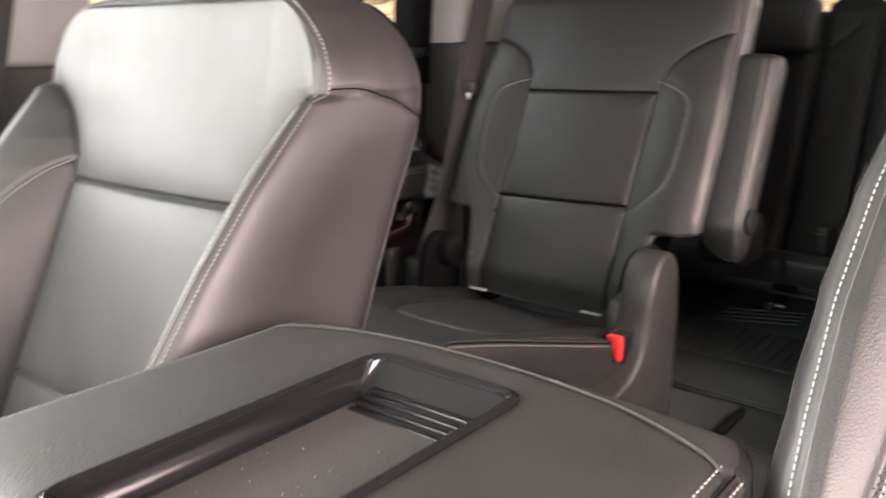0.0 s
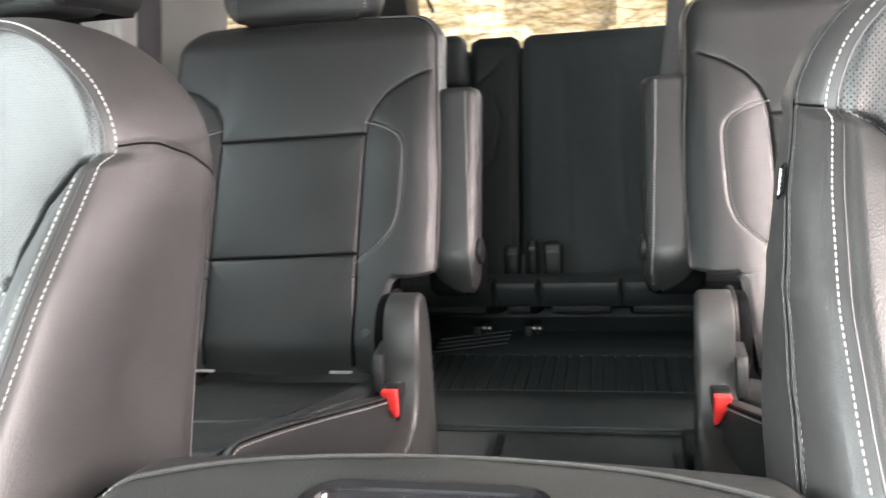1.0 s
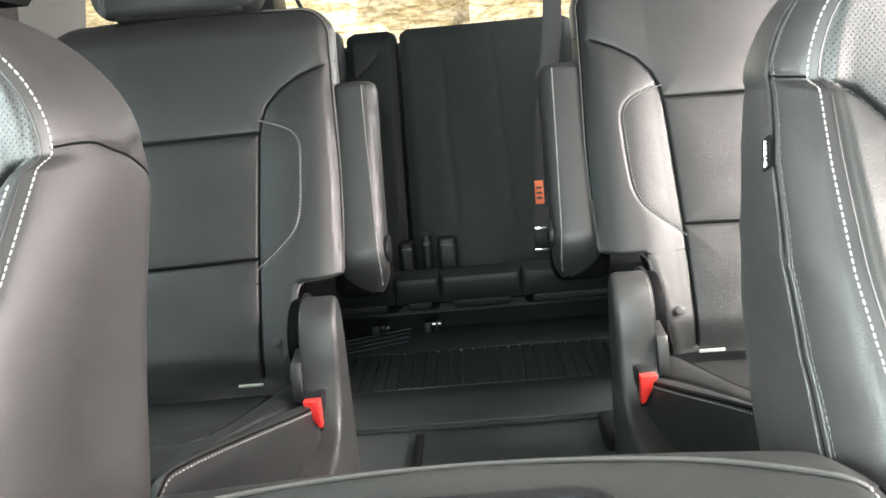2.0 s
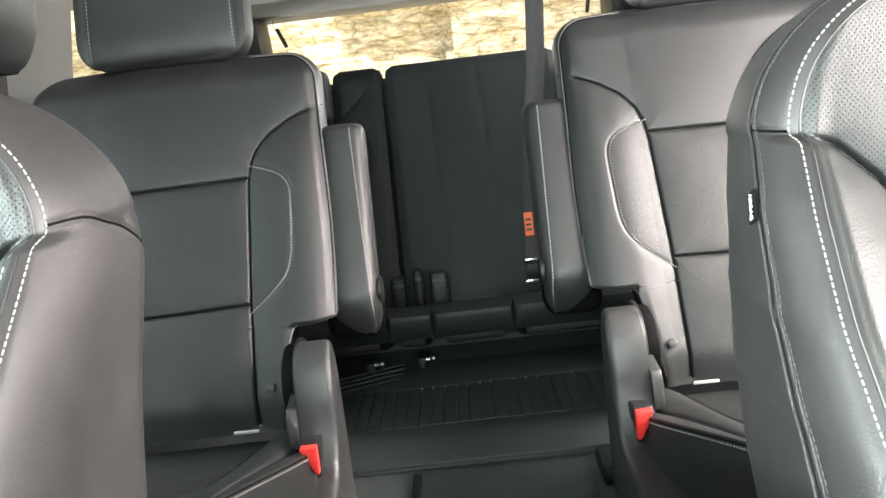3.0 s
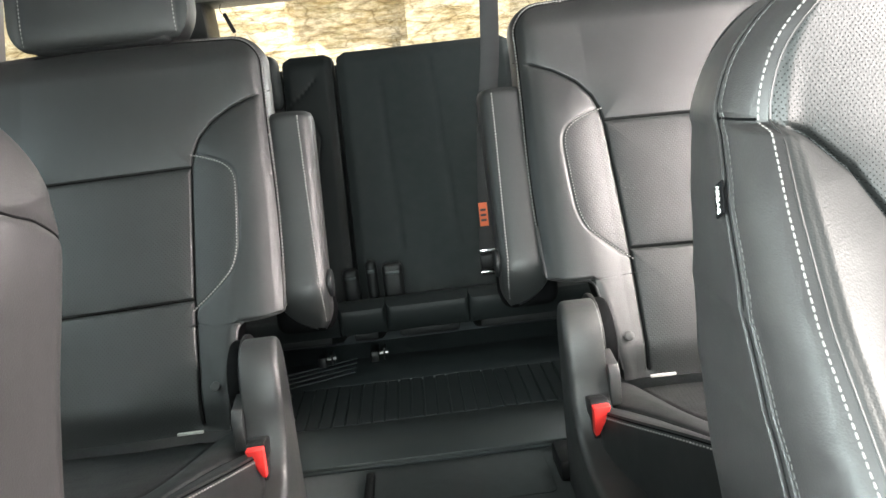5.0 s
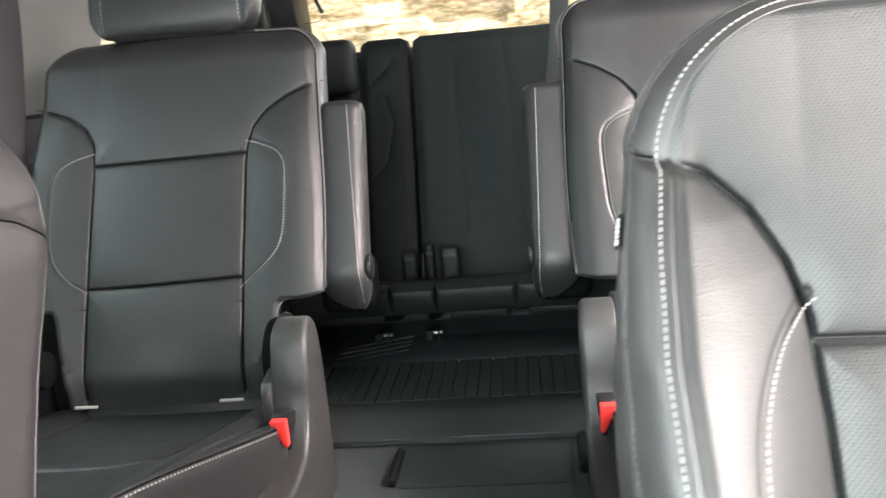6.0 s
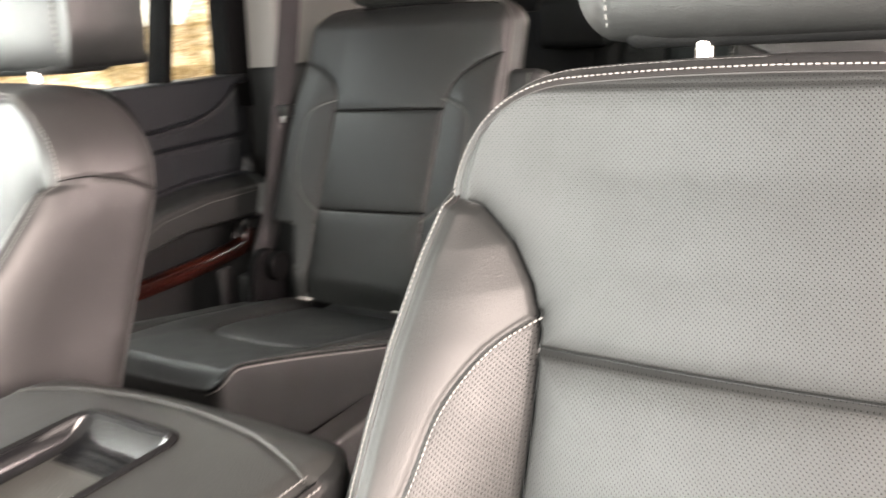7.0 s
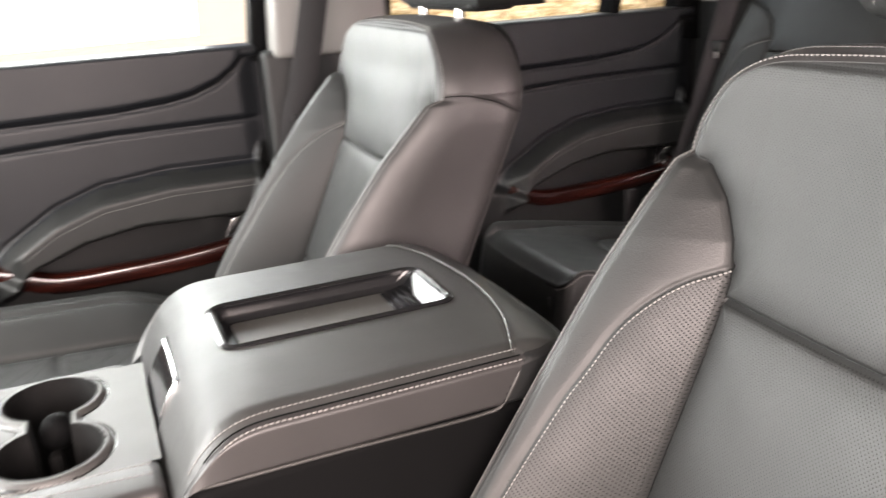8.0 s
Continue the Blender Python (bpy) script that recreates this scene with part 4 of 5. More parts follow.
    csurf, crim, cwelt = pad(seat, corner(cw, 0.49, 0.018), corner(cw, 0.49, 0.018), 0.0, 0.49, cz, lambda a, b: 0.16 + 0 * a,
                      lambda a, b, h: np.stack([a * sx, 1.15 - b - y0 + 0 * a, h], -1), [cs, wedge, mirror(wedge)],
                      lambda a, b: np.where((np.abs(a) < 0.128 - 0.0004 / np.maximum(0.30 - b, 0.02)) & (b < 0.285), 0, 1), {0: ("cushion_insert", PERF3, "perforated charcoal leather"), 1: ("cushion_bolster", LEATHER, "")},
                      {0: ("cushion_side", LEATHER, "")}, na=190, nb=190, bulge=0.006, top_bulge=0.016, drop=0.0, inset=0.97, flip=sx < 0, shell_n=26, groove=(0.0034, 0.0030), puff=(0.006, 0.018))
    stitches("stitching", cwelt(0.66, 0.93, 0.0075), (0.5 * sx, 0, 1), seat, 0.0060, 0.0045, 0.0013)
    # cushion seams: black tubes put the crease shade in
    part("edge_seam", tube([tuple(p) for p in resample(cwelt(0.62, 0.93, 0.0035, 0.0), 0.008)], 0.0010, 6), MATT_SHADE, seat, "sewn edge seam with its crease shade drawn in black")
    part("panel_seam_shade", tube([tuple(p) for p in csurf(wedge[2:-3], -0.0055)], 0.0012, 6), MATT_SHADE, seat, "sewn panel seam with its crease shade drawn in black")
    fold = crim(0.645, 0.655, 0.1, 0.0)[0]
    part("corner_piping", tube([(fold[0], fold[1], fold[2] + 0.004), (fold[0], fold[1] - 0.001, fold[2] - 0.05), (fold[0] * 0.985, fold[1] + 0.002, fold[2] - 0.20)], 0.0024, 8), LEATHER, seat, "rolled corner piping of the cushion")
    part("seat_base", rbox((-0.19, -0.33, 0.0), (0.19, 0.12, 0.17), 0.02), PLASTIC, seat, "black plastic seat base")
    if sx < 0:
        part("floor_bracket", rbox((-0.25, 1.150 - y0, 0.203), (-0.205, 1.225 - y0, 0.236), 0.006), PLASTIC, seat, "black seat mounting bracket on the floor")
    # child-seat anchor plates where back and cushion meet
    for a in (0.098, -0.128):
        x = sorted(((a - 0.018) * sx, (a + 0.018) * sx))
        part("anchor_plate", rbox((x[0], 1.135 - y0, 0.350), (x[1], 1.140 - y0, 0.354), 0.0012), PLATE, seat, "pale anchor plate")
    return seat


passenger_seat, p_to3 = front_seat((-0.41, 0.0), 1, False, "charcoal perforated leather front passenger seat with pale stitching")
driver_seat, d_to3 = front_seat((0.41, 0.05), -1, True, "charcoal perforated leather driver seat with a sewn-in white tag")
chair_a = second_row_seat(-0.425, 1, "charcoal leather captain chair with raised armrest, beside the belt")
chair_b = second_row_seat(0.425, -1, "charcoal leather captain chair with raised armrest, across the aisle")


# ---------- the cabin shell ----------
def structure(name, bm, mat, label, category, angle=35):
    return tagged(part(name, bm, mat, None, "", angle), label, category, "", "structure")


def floor_prism(y_z, x0, x1, bevel=0.008):
    return prism(y_z, x0, x1, 0, bevel, 2)


structure("floor", rbox((-0.9, -1.2, -0.06), (0.9, 1.02, 0.0), 0.0), CARPET, "charcoal carpeted cabin floor under the front seats", "floor")
structure("floor_raised", prism(rounded([(0.985, -0.05), (0.985, 0.19), (1.0, 0.203), (2.95, 0.203), (2.95, -0.05)], 0.012, 4), -0.9, 0.9, 0, 0.0), CARPET,
          "charcoal carpeted raised rear floor", "floor")
# slightly raised hatch in the aisle floor
structure("trim_floor_hatch", prism(rounded([(-0.096, 1.128), (0.165, 1.128), (0.165, 1.268), (-0.096, 1.268)], 0.012), 0.203, 0.2043, 2, 0.0005), CARPET, "dark floor hatch panel between the captain chairs", "panel")
structure("trim_floor_slot", rbox((-0.108, 1.132, 0.203), (-0.0965, 1.236, 0.216), 0.003), PLASTIC, "long black pull strap beside the floor hatch", "strap")

# ribbed rubber mat over the raised floor
mat_thing = thing("floor_mat", (0, 1.6, 0.203), "ribbed black rubber mat on the raised rear floor", "floor mat")
part("mat_sheet", prism(rounded([(-0.34, -0.33), (0.34, -0.33), (0.34, 0.75), (-0.34, 0.75)], 0.03), 0.0, 0.008, 2, 0.003), RUBBER, mat_thing)
part("mat_edge", rbox((-0.34, -0.33, 0.006), (0.34, -0.171, 0.0135), 0.003), RUBBER, mat_thing)
part("mat_rear", rbox((-0.34, 0.031, 0.006), (0.34, 0.20, 0.0135), 0.003), RUBBER, mat_thing)
for i in range(29):
    x = -0.34 + i * 0.0235
    part("rib", rbox((x, -0.170, 0.006), (x + 0.0205, 0.030, 0.0135), 0.0012, 1), RUBBER, mat_thing)
for i in range(4):
    part("rib", prism([(-0.30, 0.040 + i * 0.030), (-0.15, 0.105 + i * 0.030), (-0.15, 0.112 + i * 0.030), (-0.30, 0.050 + i * 0.030)], 0.011, 0.0165, 2, 0.001, 1), RUBBER, mat_thing)

# roof and headliner
bm = bmesh.new()
NY, NX = 26, 17
grid = []
for j in range(NY):
    y = -0.75 + j * (2.56 + 0.75) / (NY - 1)
    for i in range(NX):
        u = -1 + 2 * i / (NX - 1)
        z = 1.225 - 0.05 * smoothstep(1.3, 2.6, y) - 0.10 * abs(u) ** 3.2 - 0.06 * smoothstep(0.0, -0.75, y)
        grid.append(bm.verts.new((u * 0.80, y, z)))
for j in range(NY - 1):
    for i in range(NX - 1):
        bm.faces.new((grid[j * NX + i], grid[j * NX + i + 1], grid[(j + 1) * NX + i + 1], grid[(j + 1) * NX + i]))
r = bmesh.ops.extrude_face_region(bm, geom=bm.faces[:])
for v in r["geom"]:
    if isinstance(v, bmesh.types.BMVert):
        v.co.z += 0.05
bmesh.ops.recalc_face_normals(bm, faces=bm.faces[:])
structure("ceiling", bm, HEADLINER, "light grey cloth headliner", "ceiling")

# ---------- doors ----------
DOOR_G1 = [(-0.9, 0.665), (-0.097, 0.671), (0.085, 0.676), (0.18, 0.684), (0.224, 0.692), (0.27, 0.709), (0.302, 0.730), (0.326, 0.757), (0.332, 0.77)]
DOOR_G2 = [(-0.9, 0.610), (-0.106, 0.626), (0.078, 0.635), (0.40, 0.638)]
ARM_TOP = ((-0.22, -0.16, -0.127, -0.042, 0.039, 0.16, 0.40), (0.36, 0.41, 0.44, 0.493, 0.522, 0.535, 0.533))
ARM_LOW = ((-0.22, -0.12, -0.093, -0.001, 0.099, 0.276, 0.40), (0.34, 0.395, 0.422, 0.457, 0.473, 0.467, 0.467))
WOOD_MID = [(-0.60, 0.45), (-0.30, 0.445), (-0.148, 0.417), (-0.10, 0.398), (-0.061, 0.387), (-0.02, 0.384), (0.017, 0.384), (0.138, 0.387), (0.256, 0.398), (0.278, 0.41), (0.286, 0.436)]


def car_door(name, y_lo, y_hi, shift, sx, label, wood_from):
    """A trimmed door; inner face at 0.86 m from the middle. shift: where the pattern starts."""
    x0 = 0.86
    d = tagged(thing(name, (sx * x0, (y_lo + y_hi) / 2, 0.05), label, "car door"), kind="structure")
    oy = (y_lo + y_hi) / 2
    ny, nz = int((y_hi - y_lo) / 0.005), 145
    y = np.linspace(y_lo, y_hi, ny)
    z = np.linspace(0.05, 0.766, nz)
    Y, Z = np.meshgrid(y, z)
    L = Y - shift
    at, al = soft_curve(L, *ARM_TOP), soft_curve(L, *ARM_LOW)
    wd = soft_curve(L, [p[0] for p in WOOD_MID], [p[1] for p in WOOD_MID])
    on = smoothstep(-0.17, -0.10, L)
    out = 0.010 * smoothstep(-0.004, 0.004, Z - np.interp(L, [p[0] for p in DOOR_G1], [p[1] for p in DOOR_G1])) * (L < 0.332)
    out += 0.006 * smoothstep(-0.003, 0.003, Z - np.interp(L, [p[0] for p in DOOR_G2], [p[1] for p in DOOR_G2]))
    out -= 0.009 * np.exp(-(seg_dist(L, Z, DOOR_G1) / 0.005) ** 2) + 0.009 * np.exp(-(seg_dist(L, Z, DOOR_G2) / 0.004) ** 2)
    arm = smoothstep(0.026, 0.0, Z - at) * smoothstep(-0.012, 0.004, Z - al) * on
    out += 0.055 * arm
    out -= 0.006 * np.exp(-((Z - at - 0.024) / 0.004) ** 2) * on
    pocket = smoothstep(0.0, -0.012, Z - al) * smoothstep(0.006, 0.016, Z - wd) * smoothstep(-0.14, -0.08, L) * smoothstep(0.30, 0.27, L)
    out -= 0.03 * pocket
    out += 0.030 * smoothstep(0.008, -0.008, Z - wd)
    edge = smoothstep(0.0, 0.045, np.minimum(Y - y_lo, y_hi - Y))
    out = out * edge - 0.008 * (1 - edge)
    P = np.stack([-sx * out, Y - oy, Z - 0.05], -1)
    N = grid_normals(P)
    yy, zz = Y[:-1, :-1], Z[:-1, :-1]
    a1 = arm[:-1, :-1] > 0.25
    reg = np.where(a1, 1, np.where(pocket[:-1, :-1] > 0.5, 2, np.where(zz < wd[:-1, :-1], 3, np.where(zz > np.interp(L[:-1, :-1], [p[0] for p in DOOR_G2], [p[1] for p in DOOR_G2]), 0, 4))))
    grid_parts(P, N, reg, {0: ("upper_trim", TRIM, ""), 1: ("armrest", LEATHER, "stitched charcoal armrest"), 2: ("pocket", PLASTIC, ""), 3: ("lower_trim", PLASTIC, ""), 4: ("middle_trim", TRIM, "")}, d, flip=sx > 0)
    # body behind the trim and the sill over it
    lo, hi = sorted((sx * 0.012, sx * 0.075))
    part("door_core", rbox((lo, y_lo - oy, 0.0), (hi, y_hi - oy, 0.70), 0.004), PLASTIC, d)
    lo, hi = sorted((-sx * 0.010, sx * 0.07))
    part("window_sill", rbox((lo, y_lo - oy, 0.700), (hi, y_hi - oy, 0.722), 0.010, 4), TRIM, d, "soft dark window sill")
    # wood strip
    line = spline([(p[0] + shift, p[1]) for p in WOOD_MID if p[0] >= wood_from], 0.01)
    line = [p for p in line if y_lo < p[0] < y_hi]
    ln = np.array(line)
    tg = np.gradient(ln, axis=0)
    tg /= np.linalg.norm(tg, axis=1, keepdims=True)
    nn = np.stack([-tg[:, 1], tg[:, 0]], -1)
    verts, faces = [], []
    prof = [(-0.017, 0.020), (-0.0155, 0.034), (-0.011, 0.037), (0.011, 0.037), (0.0155, 0.034), (0.017, 0.010)]
    for p, q in zip(ln, nn):
        for w, o in prof:
            verts.append((-sx * o, p[0] + q[0] * w - oy, p[1] + q[1] * w - 0.05))
    k = len(prof)
    for i in range(len(ln) - 1):
        for j in range(k - 1):
            f = (i * k + j, i * k + j + 1, (i + 1) * k + j + 1, (i + 1) * k + j)
            faces.append(f if sx > 0 else f[::-1])
    mesh_part("wood_trim", verts, faces, WOOD, d, "glossy red-brown wood strip")
    hy = 0.262 + shift - oy
    part("door_handle", prism(rounded([(hy - 0.02, 0.372), (hy + 0.012, 0.385), (hy + 0.018, 0.412), (hy - 0.002, 0.408)], 0.006), *sorted((-sx * 0.020, -sx * 0.036)), 0, 0.004, 2), CHROME, d, "chrome inner door handle")
    # armrest seam
    q = np.array([(t, float(soft_curve(t, *ARM_TOP)) - 0.012) for t in np.linspace(-0.1, min(0.40, y_hi - shift - 0.01), 60)])
    q = q[(q[:, 0] + shift > y_lo + 0.01)]
    stitches("stitching", np.stack([0 * q[:, 0] - sx * 0.055, q[:, 0] + shift - oy, q[:, 1] - 0.05], -1), (-sx, 0, 0.2), d, 0.008, 0.006, 0.0006, DOOR_THREAD)
    return d, oy


door_fp, oy1 = car_door("door_1", -0.75, 0.352, 0.0, -1, "black front passenger door with padded armrest and wood strip", -0.6)
door_rp, oy2 = car_door("door_2", 0.60, 1.362, 1.0, -1, "black rear passenger door with padded armrest and wood strip", -0.2)
door_rd, oy3 = car_door("door_3", 0.60, 1.362, 1.0, 1, "black rear driver-side door with padded armrest and wood strip", -0.2)


def frame_bar(parent, pts, sx, oy, width, thick=0.05, name="window_frame", mat=None):
    """A bar of the window frame along (y, z) points of its middle line."""
    p = np.array(pts, float)
    tg = np.gradient(p, axis=0)
    tg /= np.linalg.norm(tg, axis=1, keepdims=True)
    nn = np.stack([-tg[:, 1], tg[:, 0]], -1) * width / 2
    poly = [tuple(q) for q in np.vstack([p + nn, (p - nn)[::-1]])]
    lo, hi = sorted((sx * -0.004, sx * thick))
    zs = 0.05
    return part(name, prism([(q[0] - oy, q[1] - zs) for q in poly], lo, hi, 0, 0.004, 2), mat or MATT_SHADE, parent, "black window frame")


def pane(parent, poly, sx, oy):
    p = part("pane", prism([(q[0] - oy, q[1] - 0.05) for q in poly], sx * 0.028 - 0.002, sx * 0.028 + 0.002, 0, 0), GLASS, parent, "clear window glass")
    p.visible_shadow = False


frame_bar(door_fp, [(0.355, 0.74), (0.366, 0.85), (0.385, 1.14)], -1, oy1, 0.03)
frame_bar(door_fp, [(-0.75, 1.06), (-0.2, 1.13), (0.385, 1.14)], -1, oy1, 0.04)
pane(door_fp, [(-0.75, 0.76), (0.35, 0.76), (0.38, 1.13), (-0.2, 1.12), (-0.75, 1.05)], -1, oy1)
for dd, s, oyy in ((door_rp, -1, oy2), (door_rd, 1, oy3)):
    frame_bar(dd, [(0.605, 0.74), (0.62, 1.14)], s, oyy, 0.03)
    frame_bar(dd, [(1.142, 0.76), (1.180, 0.93), (1.22, 1.13)], s, oyy, 0.026)
    frame_bar(dd, [(1.345, 0.70), (1.355, 0.80), (1.365, 0.93), (1.39, 1.14)], s, oyy, 0.075)
    frame_bar(dd, [(0.60, 1.14), (1.40, 1.14)], s, oyy, 0.05)
    pane(dd, [(0.61, 0.76), (1.14, 0.76), (1.22, 1.13), (0.62, 1.13)], s, oyy)
    pane(dd, [(1.145, 0.76), (1.33, 0.76), (1.36, 1.13), (1.222, 1.13)], s, oyy)


# ---------- pillars and rear quarter ----------
def wall_piece(name, poly, x_in, x_out, mat, label, category, bevel=0.012):
    lo, hi = sorted((x_in, x_out))
    return structure(name, prism(poly, lo, hi, 0, bevel, 3), mat, label, category)


for s, side in ((-1, "passenger"), (1, "driver")):
    n = 1 if s < 0 else 2
    wall_piece(f"trim_pillar_{n}", [(0.372, 0.745), (0.60, 0.745), (0.575, 1.15), (0.395, 1.15)], s * 0.80, s * 0.90, GREY_TRIM, f"light grey upper centre pillar trim on the {side} side", "pillar trim")
    wall_piece(f"trim_pillar_low_{n}", [(0.352, 0.0), (0.600, 0.0), (0.600, 0.760), (0.352, 0.760)], s * 0.815, s * 0.90, PLASTIC, f"black lower centre pillar trim on the {side} side", "pillar trim")
    # added filler: stops daylight leaking through the gap behind the rear door
    lo, hi = sorted((s * 0.872, s * 0.935))
    structure(f"trim_gap_filler_{n}", rbox((lo, 1.34, 0.0), (hi, 1.40, 0.78), 0.004), PLASTIC, f"black filler added against light in the gap behind the rear door on the {side} side", "door seal")
    # rear quarter: grey above, black below, with a window
    wall_piece(f"wall_quarter_{n}", [(1.385, 0.0), (2.95, 0.0), (2.95, 0.79), (1.375, 0.785)], s * 0.765, s * 0.92, PLASTIC, f"black lower rear quarter trim on the {side} side", "wall trim")
    wall_piece(f"trim_quarter_{n}", [(1.378, 0.765), (1.772, 0.765), (1.910, 1.16), (1.41, 1.16)], s * 0.775, s * 0.92, GREY_TRIM, f"light grey rear pillar trim on the {side} side", "pillar trim")
    wall_piece(f"trim_quarter_sill_{n}", [(1.785, 0.795), (2.56, 0.795), (2.56, 0.885), (1.817, 0.885)], s * 0.785, s * 0.92, PLASTIC, f"black sill under the rear quarter window, {side} side", "wall trim")
    wall_piece(f"trim_rear_pillar_{n}", [(2.50, 0.885), (2.70, 0.60), (2.80, 0.60), (2.70, 1.13), (2.46, 1.13)], s * 0.60, s * 0.92, PLASTIC, f"black rear pillar trim on the {side} side", "pillar trim")
    wall_piece(f"trim_roof_rail_{n}", [(-0.75, 1.10), (-0.2, 1.155), (2.5, 1.16), (2.5, 1.12), (1.4, 1.118), (-0.2, 1.145), (-0.75, 1.07)], s * 0.78, s * 0.92, GREY_TRIM, f"light grey roof rail trim on the {side} side", "trim", 0.004)
    w = thing(f"window_{n}", (s * 0.86, 2.25, 0.885), f"clear rear quarter window on the {side} side", "window", "", "structure")
    p = part("pane", prism([(-0.44, 0.0), (0.25, 0.0), (0.21, 0.25), (-0.36, 0.25)], -0.002, 0.002, 0, 0), GLASS, w)
    p.visible_shadow = False
# front driver side: pillar ahead of the open doorway, floor sill
structure("trim_sill", rbox((0.80, -0.75, -0.02), (0.92, 0.60, 0.05), 0.01), PLASTIC, "black door sill under the open driver doorway", "sill")
# dashboard closes the front below the windscreen
structure("wall_dashboard", prism(rounded([(-0.95, -0.05), (-0.95, 0.72), (-0.75, 0.74), (-0.55, 0.66), (-0.52, 0.45), (-0.62, 0.2), (-0.62, -0.05)], 0.04), -0.9, 0.9, 0, 0.01), TRIM, "dark dashboard ahead of the front seats", "dashboard")

# tailgate: lower wall and window
gate = tagged(thing("door_4", (0, 2.72, 0.2), "black trimmed tailgate with a wide rear window", "tailgate"), kind="structure")
part("gate_panel", rbox((-0.80, 0.0, 0.0), (0.80, 0.10, 0.68), 0.01), PLASTIC, gate)
zw0, zw1 = 0.66, 0.885
part("header", prism([(-0.19, zw1), (-0.19, 1.0), (0.0, 1.0), (0.0, zw1 - 0.0)], -0.80, 0.80, 0, 0.01), PLASTIC, gate, "black upper window surround")
for s in (-1, 1):
    lo, hi = sorted((s * 0.525, s * 0.80))
    part("window_side", prism([(-0.10, zw0 - 0.02), (0.06, zw0 - 0.02), (0.0, zw1 + 0.02), (-0.19, zw1 + 0.02)], lo, hi, 0, 0.012), PLASTIC, gate, "black window surround")
p = part("pane", prism([(-0.02, zw0 - 0.02), (-0.016, zw0 - 0.02), (-0.086, zw1 + 0.03), (-0.09, zw1 + 0.03)], -0.55, 0.55, 0, 0), GLASS, gate, "clear rear window glass")
p.visible_shadow = False
structure("trim_header", prism([(2.36, 1.10), (2.40, 1.165), (2.60, 1.165), (2.56, 1.085)], -0.78, 0.78, 0, 0.012), HEADLINER, "light grey rear headliner edge", "trim")
# small black connectors hanging at the glass
for i, x in enumerate((-0.485, 0.475)):
    c = thing("defroster_connector", (x, 2.615, 1.07), "small black connector with a thin wire on the rear glass", "connector", "rear glass connectors")
    part("connector_body", rbox((-0.006, -0.004, -0.075), (0.006, 0.006, -0.012), 0.003, 2, Matrix.Rotation(radians(-22 if i == 0 else 10), 4, "Y")), PLASTIC, c)
    part("wire", tube([tuple(q) for q in spline([(0.0, 0, 0.02), (-0.006, 0, 0.0), (0.0, 0, -0.012)], 0.004)], 0.0012, 6), PLASTIC, c)
    part("wire", tube([tuple(q) for q in spline([(0.03 * (1 - i), 0, -0.075), (0.015, 0, -0.092), (-0.03, 0, -0.095)], 0.004)], 0.0012, 6), PLASTIC, c)

# ---------- third row ----------
TAN20 = math.tan(radians(20))


def third_back(seat, x0, x1, z1, mat, seams, r=0.02):
    """One backrest section of a third-row seat."""
    cx, hw = (x0 + x1) / 2, (x1 - x0) / 2
    back = part_group("backrest", seat, (cx, 0.2, 0.09))
    pad(back, corner(hw, z1, r), corner(hw, z1, r), 0.28, z1, lambda a, b: -(2.22 + (b - 0.88) * TAN20) - 0.02 * np.clip((b - z1 + 0.03) / 0.03, 0, 1) ** 2 - 0.012 * smoothstep(hw - 0.02, hw, np.abs(a)),
        lambda a, b: -(2.22 + (b - 0.88) * TAN20 + 0.10) + 0 * a, lambda a, b, h: np.stack([a, -h - 2.0 + 0 * a, b - 0.42 + 0 * a], -1),
        [[(a - cx, b) for a, b in s] for s in seams], lambda a, b: np.zeros(a.shape, int), {0: ("back_face", mat, "")}, {0: ("back_side", mat, "")},
        na=60, nb=70, bulge=0.004, top_bulge=0.006, back=("back_shell", CLOTH, ""))


def third_cushion(seat, x0, x1):
    """One cushion section of a third-row seat."""
    cx, hw = (x0 + x1) / 2, (x1 - x0) / 2
    c = part_group("cushion", seat, (cx, 0.0, 0.0))
    surf, rim, welt = pad(c, corner(hw, 0.5, 0.005), corner(hw, 0.5, 0.005), 0.0, 0.5, lambda a, b: 0.072 - 0.24 * (0.5 - b) - 0.02 * np.clip((b - 0.46) / 0.04, 0, 1) ** 2, lambda a, b: 0.005 - 0.24 * (0.5 - b) + 0 * a,
                    lambda a, b, h: np.stack([a, 0.27 - b + 0 * a, h], -1), [], lambda a, b: np.zeros(a.shape, int), {0: ("cushion_face", THIRD, "")}, {0: ("cushion_side", THIRD, "")}, na=40, nb=40, bulge=0.0, top_bulge=0.005, inset=1.0)
    stitches("stitching", rim(0.36, 0.64, 0.12), (0, -1, 0.4), c, 0.008, 0.005, 0.0008)
    part("cushion_pan", prism([(-0.19, -0.02), (-0.19, 0.006), (0.24, -0.10), (0.24, -0.125), (0.0, -0.075)], -hw + 0.02, hw - 0.02, 0, 0.006), PLASTIC, c)


seat3a = thing("third_row_seat", (0, 1.8, 0.33), "dark leather third-row seat with a folded-down headrest", "car seat", "third-row seats")
third_back(seat3a, -0.73, -0.285, 0.86, THIRD, [[(-0.44, 0.4), (-0.44, 0.86)], [(-0.44, 0.53), (-0.30, 0.53)], [(-0.36, 0.78), (-0.34, 0.62), (-0.31, 0.45)]])
third_back(seat3a, -0.281, -0.156, 0.888, THIRD, [[(-0.281, 0.76), (-0.23, 0.80), (-0.20, 0.83)], [(-0.28, 0.52), (-0.22, 0.58), (-0.20, 0.68), (-0.22, 0.74), (-0.28, 0.76)]])
